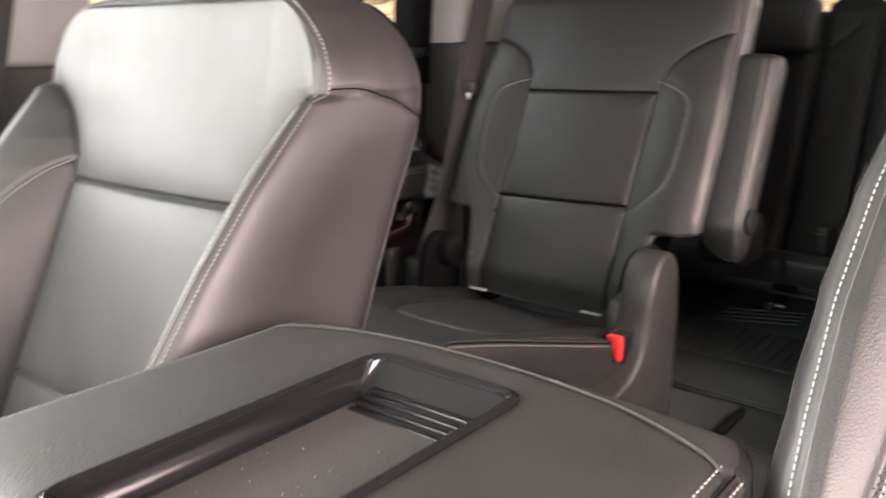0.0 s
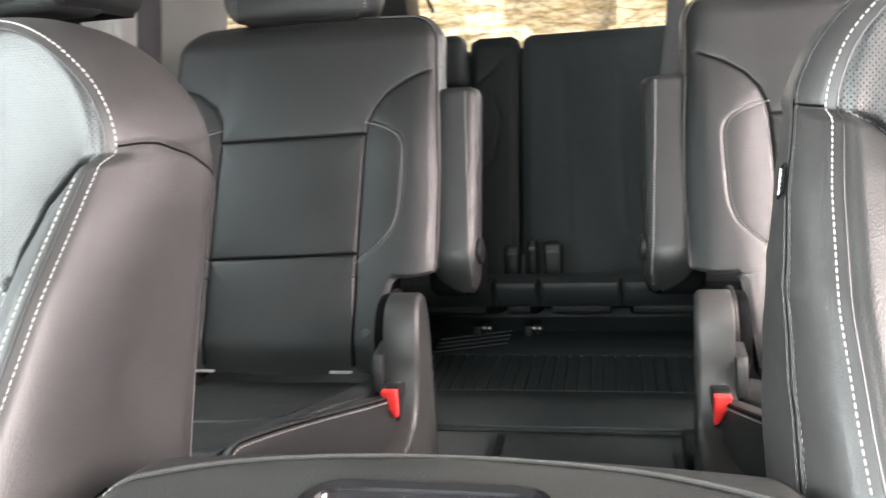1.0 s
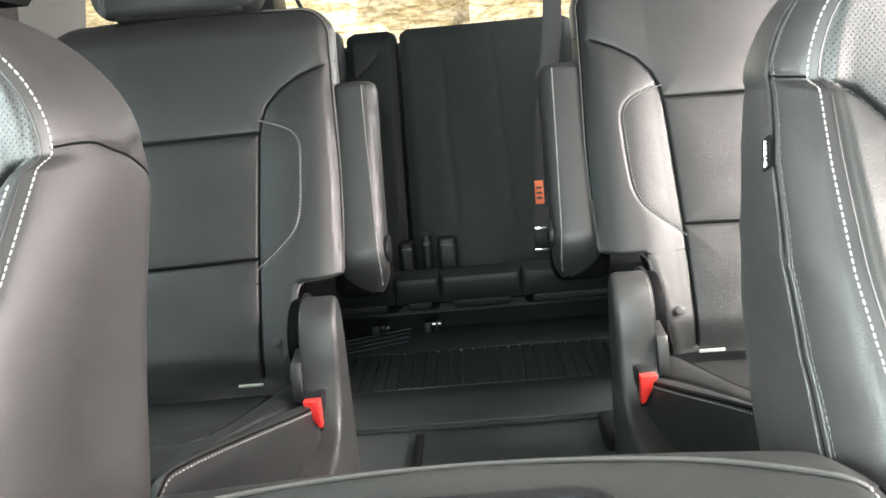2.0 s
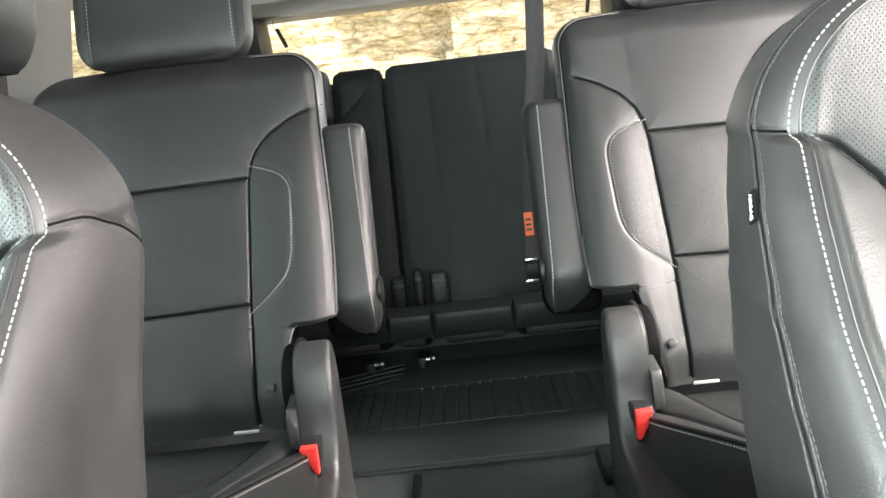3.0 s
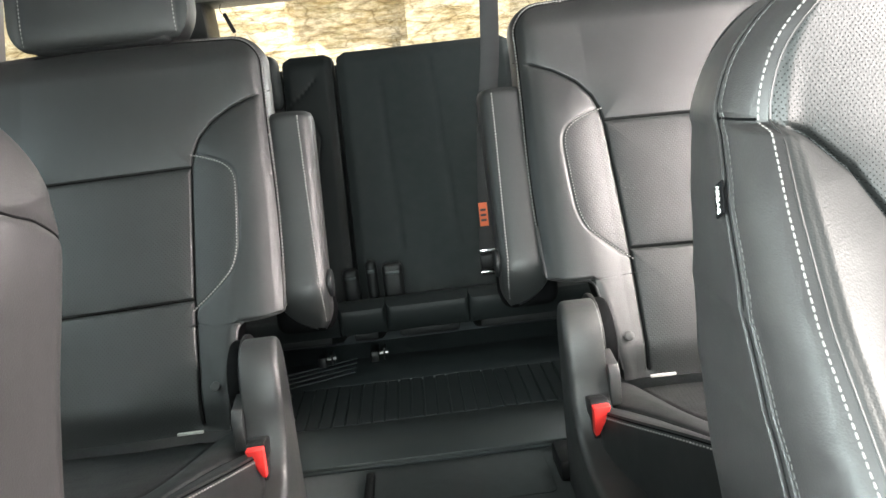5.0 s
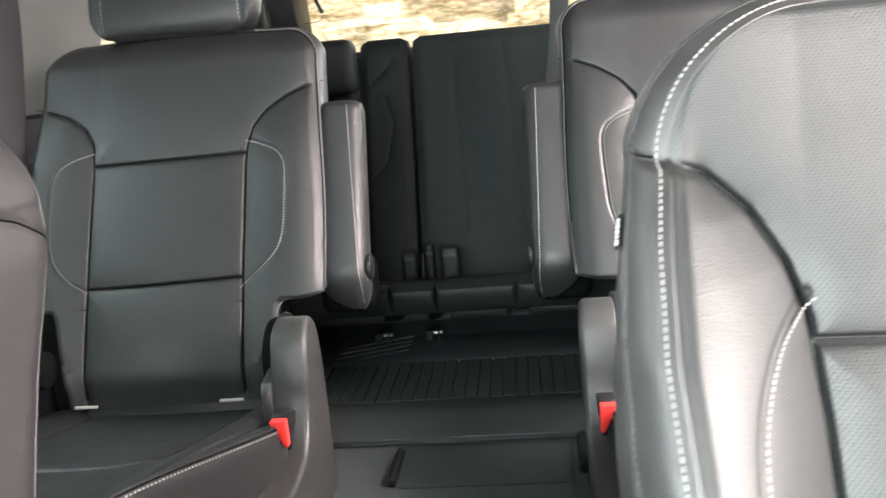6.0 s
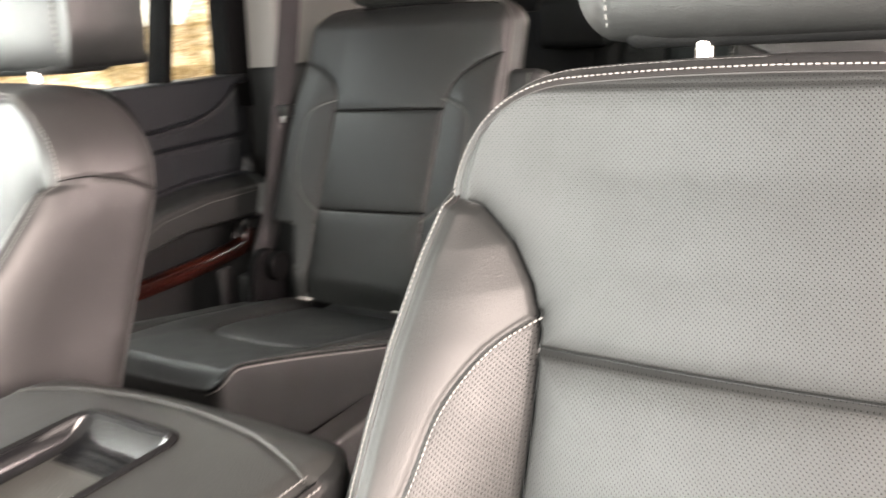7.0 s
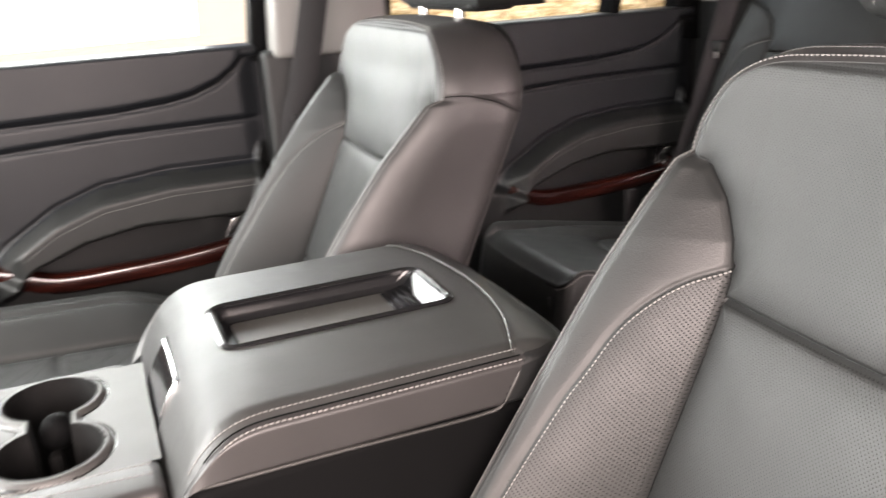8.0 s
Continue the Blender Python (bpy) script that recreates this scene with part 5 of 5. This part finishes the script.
third_cushion(seat3a, -0.73, -0.1555)
third_cushion(seat3a, -0.1545, -0.0655)
part("headrest", rbox((-0.49, 0.30, 0.43), (-0.28, 0.39, 0.565), 0.025, 5), THIRD, seat3a, "dark leather headrest folded forward")
seat3b = thing("third_row_seat", (0, 1.8, 0.33), "wide third-row seat with a plain black cloth back", "car seat", "third-row seats")
third_back(seat3b, -0.143, 0.30, 0.888, CLOTH, [[(0.11, 0.4), (0.09, 0.86)], [(-0.03, 0.4), (-0.04, 0.80)]])
third_back(seat3b, 0.305, 0.73, 0.86, THIRD, [[(0.44, 0.4), (0.44, 0.86)]])
third_cushion(seat3b, -0.0645, 0.0925)
third_cushion(seat3b, 0.0935, 0.73)
part("headrest", rbox((0.415, 0.30, 0.43), (0.625, 0.39, 0.565), 0.025, 5), THIRD, seat3b, "dark leather headrest folded forward")
# hinge hardware under the cushions
for i, x in enumerate((-0.20, -0.087)):
    l = thing("floor_latch", (x, 1.79, 0.205), "zinc-plated seat latch under the third row", "latch", "third-row latches")
    part("latch_plate", rbox((-0.005, -0.020, 0.0), (0.0, 0.020, 0.036), 0.002), PLASTIC, l)
    part("latch_bar", tube([(-0.014, -0.016, 0.026), (0.006, -0.016, 0.026)], 0.0036, 10), STEEL, l)
    part("latch_foot", rbox((-0.032, -0.03, 0.0), (-0.014, 0.03, 0.034), 0.004), PLASTIC, l)
structure("trim_step", rbox((-0.73, 1.93, 0.203), (0.73, 2.05, 0.235), 0.01), CARPET, "dark carpeted step beneath the third row", "step")
for i, (x, w, h) in enumerate(((-0.142, 0.036, 0.078), (-0.097, 0.024, 0.092), (-0.052, 0.044, 0.082))):
    b = thing("belt_buckle", (x, 1.80, 0.338), "black plastic belt buckle standing on the third-row cushion", "belt buckle", "third-row buckles")
    part("buckle_body", rbox((-w / 2, -0.012, 0.0), (w / 2, 0.016, h), 0.011, 5), PLASTIC, b)
    part("buckle_slot", rbox((-w / 3, -0.014, h * 0.72), (w / 3, -0.010, h * 0.8), 0.001), RUBBER, b)
    part("buckle_web", rbox((-w / 3, -0.003, -0.03), (w / 3, 0.003, 0.004), 0.001), DARK_WEBBING, b)


# ---------- centre console ----------
console = thing("centre_console", (0, 0.2, 0), "dark centre console with leather armrest lid and silver cup-holder deck", "console")
CY = 0.2


TR = (-0.047, 0.049, 0.122, 0.328)


def lid_top(a, y):
    """The lid's height: nearly level, rolling off to the sides, the front and the rear."""
    s = np.abs(a)
    return (0.590 - 0.007 * (s / 0.163) ** 2 - 0.005 * smoothstep(0.145, 0.163, s) ** 2 - 0.10 * np.clip((0.142 - y) / 0.102, 0, 1) ** 3.2
            - 0.030 * np.clip((y - 0.345) / 0.07, 0, 1) ** 2)


def build_lid():
    lid = part_group("armrest_lid", console, (0, 0, 0))
    y = np.r_[np.linspace(0.040, 0.118, 26), np.linspace(0.122, 0.328, 60), np.linspace(0.332, 0.413, 30)]
    ny = len(y)
    a_in = np.linspace(TR[0], TR[1], 24)
    u = np.r_[np.linspace(-1, TR[0] / 0.163, 40)[:-1], a_in / 0.163, np.linspace(TR[1] / 0.163, 1, 40)[1:]]

    def hw(t):
        front = np.clip((0.075 - t) / 0.035, 0, 1)
        rear = np.clip((t - 0.345) / 0.07, 0, 1)
        return 0.163 - 0.035 * (1 - np.sqrt(np.clip(1 - front ** 2, 0, 1))) - 0.090 * (1 - np.sqrt(np.clip(1 - 0.97 * rear ** 2, 0, 1)))

    A = u[None, :] * 0.163
    over = hw(y)[:, None] / 0.163
    A = np.where(np.abs(A) > 0.06, np.sign(A) * (0.06 + (np.abs(A) - 0.06) * (hw(y)[:, None] - 0.06) / 0.103), A + 0 * over)
    Y = np.repeat(y[:, None], len(u), 1)
    Zt = lid_top(A, Y)
    # sewn double seam near the driver's and passenger's edge
    for s in (-1, 1):
        seam = [(s * 0.1638, 0.345), (s * 0.1638, 0.05)]
        Zt = Zt - 0.0020 * np.exp(-(seg_dist(A, Y, seam) / 0.0022) ** 2)
    arc = [(-0.16, 0.338), (-0.09, 0.362), (0.0, 0.372), (0.09, 0.362), (0.16, 0.338)]
    Zt = Zt - 0.002 * np.exp(-(seg_dist(A, Y, arc) / 0.0025) ** 2)
    P = np.stack([A, Y - CY, Zt], -1)
    inside = (A[:-1, :-1] >= TR[0] - 1e-6) & (A[1:, 1:] <= TR[1] + 1e-6) & (Y[:-1, :-1] >= TR[2] - 1e-6) & (Y[1:, 1:] <= TR[3] + 1e-6)
    reg = np.where(inside, 9, np.where(Y[:-1, :-1] > np.interp(A[:-1, :-1], [p[0] for p in arc], [p[1] for p in arc]), 1, 0))
    grid_parts(P, grid_normals(P), reg, {0: ("lid_top", LID, ""), 1: ("lid_rear_panel", LID, "")}, lid)
    # wrapped sides of the lid
    ra = np.r_[A[:, 0], A[-1, 1:-1], A[::-1, -1]]
    ry = np.r_[Y[:, 0], Y[-1, 1:-1], Y[::-1, -1]]
    rz = np.r_[Zt[:, 0], Zt[-1, 1:-1], Zt[::-1, -1]]
    d = np.stack([np.gradient(ra), np.gradient(ry)], -1)
    d /= np.linalg.norm(d, axis=1, keepdims=True) + 1e-9
    oa, oy = -d[:, 1], d[:, 0]
    t = np.linspace(0, 1, 30)[:, None]
    zb = 0.5375 - 0.012 * np.clip((0.075 - ry) / 0.035, 0, 1)
    bl = 0.0065 * np.sqrt(np.clip(1 - (1 - np.clip(t / 0.14, 0, 1)) ** 2, 0, 1)) - 0.0018 * np.exp(-((t - 0.05) / 0.05) ** 2) + 0.003 * t - 0.004 * np.clip((t - 0.9) / 0.1, 0, 1) ** 2
    S = np.stack([ra + oa * bl, ry + oy * bl - CY, rz + (np.minimum(zb, rz - 0.004) - rz) * t], -1)
    cut = S[:-1, :-1, 1] + CY > 0.318 + (S[:-1, :-1, 2] - 0.536) * 0.72
    grid_parts(S, grid_normals(S), np.where(cut, 1, np.where(S[:-1, :-1, 0] > 0, 0, 2)), {0: ("lid_side", SIDE, ""), 2: ("lid_side", SIDE, ""), 1: ("lid_rear_side", PLASTIC, "dark hinge end of the lid")}, lid)
    # front face of the lid
    fr = P[0]
    F = np.stack([np.stack([fr[:, 0], fr[:, 1] - 0.012 * k * (1 - k) * 4 - 0.004 * k, fr[:, 2] - 0.055 * k], -1) for k in np.linspace(0, 1, 8)])
    grid_parts(F, grid_normals(F), np.zeros((7, F.shape[1] - 1), int), {0: ("lid_front", SIDE, "")}, lid, flip=True)
    q = spline(arc, 0.006)
    part("lid_bead", tube([(p[0], p[1] - CY, float(lid_top(p[0], p[1])) + 0.0002) for p in q], 0.0012, 6), BEAD, lid, "smooth grey bead across the lid")
    for s in (-1, 1):
        q = spline([(s * 0.1675, 0.343, 0.572), (s * 0.1705, 0.333, 0.556), (s * 0.1705, 0.320, 0.5375), (s * 0.168, 0.308, 0.5335), (s * 0.168, 0.28, 0.533), (s * 0.168, 0.18, 0.5355), (s * 0.167, 0.10, 0.5355), (s * 0.164, 0.072, 0.534)], 0.006)
        part("lid_bead", tube([(p[0], p[1] - CY, p[2]) for p in q], 0.0016, 8), BEAD, lid, "smooth grey bead along the lid edge")
    # stitching
    for s in (-1, 1):
        q = spline([(s * 0.1585, 0.342), (s * 0.1585, 0.24), (s * 0.1585, 0.14), (s * 0.1585, 0.10), (s * 0.1565, 0.066)])
        hh = lid_top(q[:, 0], q[:, 1])
        stitches("stitching", np.stack([q[:, 0], q[:, 1] - CY, hh + 0.0006], -1), (0, 0, 1), lid, 0.0046, 0.0036, 0.0006)
        fwd = np.clip((0.115 - q[:, 1]) / 0.05, 0, 1)
        stitches("stitching", np.stack([s * (0.1688 - 0.001 * fwd), q[:, 1] - CY + 0.003 * fwd, lid_top(0.163 + 0 * hh, q[:, 1]) - 0.0030 - 0.0015 * fwd], -1), (s, 0, 0.4), lid, 0.0046, 0.0036, 0.0006)
        # black tube for the shade in the crease between the stitch rows
        q = q[q[:, 1] > 0.074]
        part("panel_seam_shade", tube([(s * 0.1652, p[1] - CY, float(lid_top(0.163, p[1])) - 0.0004) for p in q[::2]], 0.0007, 6), MATT_SHADE, lid, "lid edge seam with its crease shade drawn in black")
    # recessed tray with a bezel, a stepped end and a rubber floor
    x0, x1, y0, y1 = TR
    outer = rounded([(x0 - 0.0075, y0 - 0.0085), (x1 + 0.0075, y0 - 0.0085), (x1 + 0.0075, y1 + 0.0085), (x0 - 0.0075, y1 + 0.0085)], 0.020, 6)
    crest = rounded([(x0 - 0.0035, y0 - 0.004), (x1 + 0.0035, y0 - 0.004), (x1 + 0.0035, y1 + 0.004), (x0 - 0.0035, y1 + 0.004)], 0.016, 6)
    inner = rounded([(x0 - 0.0005, y0 - 0.0005), (x1 + 0.0005, y0 - 0.0005), (x1 + 0.0005, y1 + 0.0005), (x0 - 0.0005, y1 + 0.0005)], 0.012, 6)
    low = rounded([(x0 + 0.007, y0 + 0.012), (x1 - 0.007, y0 + 0.012), (x1 - 0.007, y1 - 0.016), (x0 + 0.007, y1 - 0.016)], 0.008, 6)
    n = len(outer)
    wall = rounded([(x0 + 0.002, y0 + 0.004), (x1 - 0.002, y0 + 0.004), (x1 - 0.002, y1 - 0.0125), (x0 + 0.002, y1 - 0.0125)], 0.010, 6)
    rings = [(outer, -0.001), (outer, 0.0012), (crest, 0.0030), (inner, 0.0012), (inner, -0.001), (wall, -0.0125), (low, -0.0155)]
    V = [(p[0], p[1] - CY, float(lid_top(np.array(p[0]), np.array(p[1]))) + dz if k < 6 else 0.588 + dz) for k, (ring, dz) in enumerate(rings) for p in ring]
    Fc = [(k * n + i, k * n + (i + 1) % n, (k + 1) * n + (i + 1) % n, (k + 1) * n + i) for k in range(6) for i in range(n)]
    mesh_part("tray_bezel", V, [f[::-1] for f in Fc], GLOSS, lid, "glossy black tray rim", None, 40)
    part("tray_floor", prism([(p[0], p[1] - CY) for p in low], 0.5700, 0.5735, 2, 0), TRAY, lid, "grey rubber tray floor")
    for i in range(4):
        yy = y1 - 0.038 + i * 0.0062
        part("tray_step", rbox((x0 + 0.012, yy - CY - 0.0025, 0.572), (x1 - 0.012, yy - CY + 0.0025, 0.5748 + 0.0016 * i), 0.001), GLOSS, lid)
    part("tray_rim", tube([(p[0] * 0.97, p[1] - CY, 0.5742) for p in low] + [(low[0][0] * 0.97, low[0][1] - CY, 0.5742)], 0.0008, 6), GLOSS, lid)
    # crumbs of dust in the tray
    rnd = random.Random(7)
    cv, cf = [], []
    for _ in range(30):
        px, py, q = rnd.uniform(x0 + 0.012, x1 - 0.012), rnd.uniform(y0 + 0.02, y1 - 0.03) - CY, rnd.uniform(0.0002, 0.0006)
        k = len(cv)
        cv += [(px - q, py, 0.5735), (px + q * 0.6, py - q, 0.5735), (px + q, py + q, 0.5735), (px, py, 0.5735 + q)]
        cf += [(k, k + 1, k + 3), (k + 1, k + 2, k + 3), (k + 2, k, k + 3)]
    mesh_part("dust", cv, cf, PLATE, lid, "pale dust specks")
    # latch at the lid's front
    la, lb = np.meshgrid(np.linspace(-0.066, 0.046, 20), np.linspace(0.0405, 0.079, 16))
    top = np.stack([la, lb - CY, lid_top(la, lb) + 0.0016], -1)
    n = grid_normals(top)
    edge = (np.abs(la + 0.010) > 0.0555) | (lb < 0.0407) | (lb > 0.0788)
    top[edge, 2] -= 0.004
    grid_parts(top, n, np.zeros((15, 19), int), {0: ("latch_plate", GLOSS, "glossy black latch")}, lid)
    q = spline([(-0.060, 0.0735), (-0.01, 0.0745), (0.034, 0.0740), (0.0395, 0.0715), (0.0410, 0.0650), (0.0412, 0.0580)], 0.004)
    part("latch_lip", tube([(p[0], p[1] - CY, float(lid_top(p[0], p[1])) + 0.0008) for p in q], 0.0022, 10), CHROME, lid, "chrome latch lip")
    return lid


build_lid()
# body colour is blackened for the shade between console and driver seat
part("console_body", prism(rounded([(0.03, 0.0), (0.03, 0.50), (0.06, 0.525), (0.35, 0.535), (0.395, 0.53), (0.40, 0.40), (0.40, 0.0)], 0.02), -0.152, 0.152, 0, 0.012, 3, Matrix.Translation((0, -CY, 0))), MATT_SHADE, console, "black plastic console body, darkened for the shade beside the seat")
part("console_front", prism([(-0.50, 0.0), (-0.50, 0.5175), (0.034, 0.5185), (0.034, 0.0)], -0.135, -0.0975, 0, 0.010, 4, Matrix.Translation((0, -CY, 0))), SIDE, console, "stitched dark console side")
part("console_front", prism([(-0.50, 0.0), (-0.50, 0.5295), (0.050, 0.5305), (0.050, 0.0)], 0.0925, 0.146, 0, 0.010, 4, Matrix.Translation((0, -CY, 0))), SIDE, console, "stitched dark console side")
part("console_front_base", rbox((-0.104, -0.50 - CY, 0.0), (0.104, 0.034 - CY, 0.40), 0.004), PLASTIC, console)


def cup_deck():
    """A silver deck with two joined round openings."""
    deck = part_group("cup_deck", console, (0, -CY, 0))
    X0, X1, Y0, Y1, zt = -0.097, 0.097, -0.30, 0.051, 0.5285
    cups = [(-0.052, -0.033, 0.039), (0.046, -0.033, 0.041)]
    xs = np.linspace(X0, X1, 190)
    ys = np.linspace(Y0, Y1, 200)
    Xg, Yg = np.meshgrid(xs, ys)

    def depth(X, Y):
        d = np.minimum(np.hypot(X - cups[0][0], Y - cups[0][1]) - cups[0][2], np.hypot(X - cups[1][0], Y - cups[1][1]) - cups[1][2])
        slot = np.maximum(np.abs(X) - 0.03, np.abs(Y + 0.033) - 0.016)
        return np.minimum(d, slot)

    D = depth(Xg, Yg)
    Zg = zt + 0.004 * smoothstep(0.0115, 0.005, D) * (D > 0) - 0.11 * smoothstep(0.0, -0.0025, D) - 0.002 * np.exp(-((D - 0.0098) / 0.0016) ** 2) 
    P = np.stack([Xg, Yg, Zg], -1)
    grid_parts(P, grid_normals(P), np.where(D[:-1, :-1] <= 0.0025, 1, np.where((D[:-1, :-1] > 0.0084) & (D[:-1, :-1] < 0.0112), 2, 0)), {2: ("cup_rim", GLOSS, "thin black ring round the cups"), 0: ("deck_plate", SILVER, "silver deck"), 1: ("cup_well", WELL, "black cup well")}, deck)
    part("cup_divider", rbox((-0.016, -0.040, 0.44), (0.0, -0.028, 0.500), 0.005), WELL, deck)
    kn = bmesh.new()
    bmesh.ops.create_uvsphere(kn, u_segments=20, v_segments=12, radius=0.015, matrix=Matrix.Translation((-0.024, -0.030, 0.512)) @ Matrix.Diagonal((1, 1, 1.15, 1)))
    part("knob", kn, MATT_SHADE, deck, "round dark rubber knob")
    for o, lean in ((0.103, 0.06), (0.118, 0.08)):
        stitches("stitching", np.array([(o + lean * (t - 0.036), t, 0.5305) for t in np.linspace(-0.25, 0.044, 64)]), (0, 0, 1), deck, 0.0052, 0.0042, 0.0006)


cup_deck()


# ---------- belts, buckles, tags ----------
def belt(name, pts, widths_dir, width, mat, parent):
    """A strap through points, wide along the given directions."""
    p = spline(pts, 0.02)
    k = np.linspace(0, 1, len(p))
    w = np.stack([np.interp(k, np.linspace(0, 1, len(widths_dir)), np.array(widths_dir)[:, i]) for i in range(3)], -1)
    w /= np.linalg.norm(w, axis=1, keepdims=True)
    t = np.gradient(p, axis=0)
    t /= np.linalg.norm(t, axis=1, keepdims=True)
    n = np.cross(t, w)
    V, F = [], []
    for q, ww, nn in zip(p, w, n):
        for s, o in ((-0.5, 0.0), (-0.48, 0.0007), (0.48, 0.0007), (0.5, 0.0), (0.48, -0.0007), (-0.48, -0.0007)):
            V.append(q + ww * width * s + nn * o)
    for i in range(len(p) - 1):
        for j in range(6):
            a, b = i * 6 + j, i * 6 + (j + 1) % 6
            F.append((a, b, b + 6, a + 6))
    return mesh_part(name, V, F, mat, parent)


b1 = thing("seat_belt", (-0.72, 0.40, 0.35), "grey front passenger seat belt hanging at the centre pillar", "seat belt", "seat belts")
belt("webbing", [(0, 0.09, 0.76), (0, 0.045, 0.55), (0, 0.0, 0.36), (0, -0.03, 0.25), (0, -0.07, -0.2)], [(0.25, 1, -0.15), (0.2, 1, -0.15)], 0.047, WEBBING, b1)
part("stop_button", disc((0.004, -0.02, 0.30), (1, 0, 0), 0.008, 0.006, 0.001), PLASTIC, b1)
b2 = thing("seat_belt", (-0.69, 1.20, 0.36), "grey second-row seat belt with its tongue at the rear pillar", "seat belt", "seat belts")
belt("webbing", [(-0.03, 0.20, 0.75), (-0.01, 0.165, 0.58), (0, 0.085, 0.335), (0, 0.03, 0.15), (0.0, -0.055, 0.0), (0.0, -0.07, -0.06)], [(0.5, 0.85, 0), (0.5, 0.85, 0)], 0.046, WEBBING, b2)
part("tongue", rbox((-0.025, 0.075, 0.325), (0.025, 0.10, 0.350), 0.005, 2), PLASTIC, b2, "black belt tongue")
part("tongue_plate", rbox((0.004, 0.075, 0.314), (0.013, 0.079, 0.328), 0.0015), STEEL, b2, "chrome tongue plate")
part("anchor", rbox((-0.018, -0.085, -0.03), (0.018, -0.055, 0.03), 0.006), PLASTIC, b2)
part("anchor_strap", rbox((-0.035, -0.12, -0.04), (-0.020, -0.09, 0.05), 0.004), WEBBING, b2)
b3 = thing("seat_belt", (0.180, 1.95, 0.35), "dark third-row belt hanging from the headliner with an orange label", "seat belt", "seat belts")
belt("webbing", [(0.06, 0.0, 0.79), (0.04, 0, 0.50), (0.012, 0, 0.30), (-0.012, 0, 0.0)], [(1, 0, 0), (1, 0, 0)], 0.042, DARK_WEBBING, b3)
part("label", rbox((-0.022, -0.006, 0.10), (-0.002, -0.003, 0.155), 0.001), ORANGE, b3, "orange warning label")
for k in range(3):
    part("label_bar", rbox((-0.019, -0.0075, 0.112 + 0.012 * k), (-0.006, -0.0055, 0.117 + 0.012 * k), 0.0), RUBBER, b3)
part("clip", rbox((-0.03, -0.008, 0.035), (0.008, 0.004, 0.046), 0.002), CHROME, b3, "chrome belt tongue")
part("clip", rbox((-0.032, -0.008, -0.015), (0.006, 0.004, -0.005), 0.002), CHROME, b3, "chrome belt tongue")
part("clip_body", rbox((-0.03, -0.006, -0.002), (0.008, 0.006, 0.032), 0.004), PLASTIC, b3)

for x in (-0.209, 0.206):
    s = -1 if x < 0 else 1
    b = thing("belt_buckle", (x, 1.008, 0.30), "black belt buckle with a red press button beside the cushion", "belt buckle", "second-row buckles")
    part("buckle_body", prism(rounded([(-0.008, 0.0), (0.016, 0.0), (0.022, 0.07), (-0.012, 0.07)], 0.006), -0.009, 0.009, 0, 0.003, 2), PLASTIC, b)
    tri = [(-s * 0.011, 0.083), (s * 0.010, 0.083), (s * 0.007, 0.074), (-s * 0.006, 0.049), (-s * 0.011, 0.047)]
    part("button", prism(tri, -0.030, -0.016, 1, 0.0015, 2), RED, b, "red press button")
    part("buckle_collar", prism(rounded([(-0.017, 0.060), (-0.017, 0.084), (-0.004, 0.086), (0.022, 0.080), (0.022, 0.060)], 0.004), -0.0115, 0.0115, 0, 0.003, 2), PLASTIC, b)

# ---------- outside ----------
bm = bmesh.new()
bmesh.ops.create_grid(bm, x_segments=60, y_segments=60, size=200)
for v in bm.verts:
    v.co.z = -0.75 + 0.04 * noise.noise(v.co * 0.5)
structure("ground", bm, GROUND, "pale dry grass and gravel ground outside the car", "ground")


def rock_face(name, origin, along, length, height, label):
    """A layered quarry face: ledges of uneven depth drawn along a direction."""
    nx, nz = 260, 90
    d = Vector(along).normalized()
    back = Vector((-d.y, d.x, 0))
    s = np.linspace(0, length, nx)
    z = np.linspace(-0.8, height, nz)
    V, F = [], []
    ledges = np.cumsum(np.random.uniform(0.12, 0.5, 60))
    depth = np.random.uniform(-0.10, 0.10, 60)
    for j in range(nz):
        for i in range(nx):
            wob = 0.12 * noise.noise(Vector((s[i] * 0.35, z[j] * 0.2, 3)))
            k = int(np.searchsorted(ledges, z[j] + 1 + wob)) % 60
            blk = noise.cell(Vector((s[i] * 0.9 + k * 7.3, k * 1.7, 5.0)))
            off = depth[k] + 0.16 * blk + 0.35 * noise.noise(Vector((s[i] * 0.3, z[j] * 0.6, 1))) + 0.07 * noise.fractal(Vector((s[i] * 2, z[j] * 4, 2)), 1.0, 2.0, 4) + 0.14 * z[j]
            p = Vector(origin) + d * s[i] + back * off
            V.append((p.x, p.y, z[j]))
    for j in range(nz - 1):
        for i in range(nx - 1):
            a = j * nx + i
            F.append((a, a + 1, a + nx + 1, a + nx))
    return tagged(mesh_part(name, V, F, ROCK, None, "", None, 40), label, "rock face", "", "structure")


rock_face("backdrop_rock_rear", (10, 9.0, 0), (-1, 0, 0), 22, 7.0, "pale layered limestone rock face behind the car")
rock_face("backdrop_rock_side", (-11.5, 9.5, 0), (0, -1, 0), 6.2, 6.0, "pale layered limestone rock face beside the car")
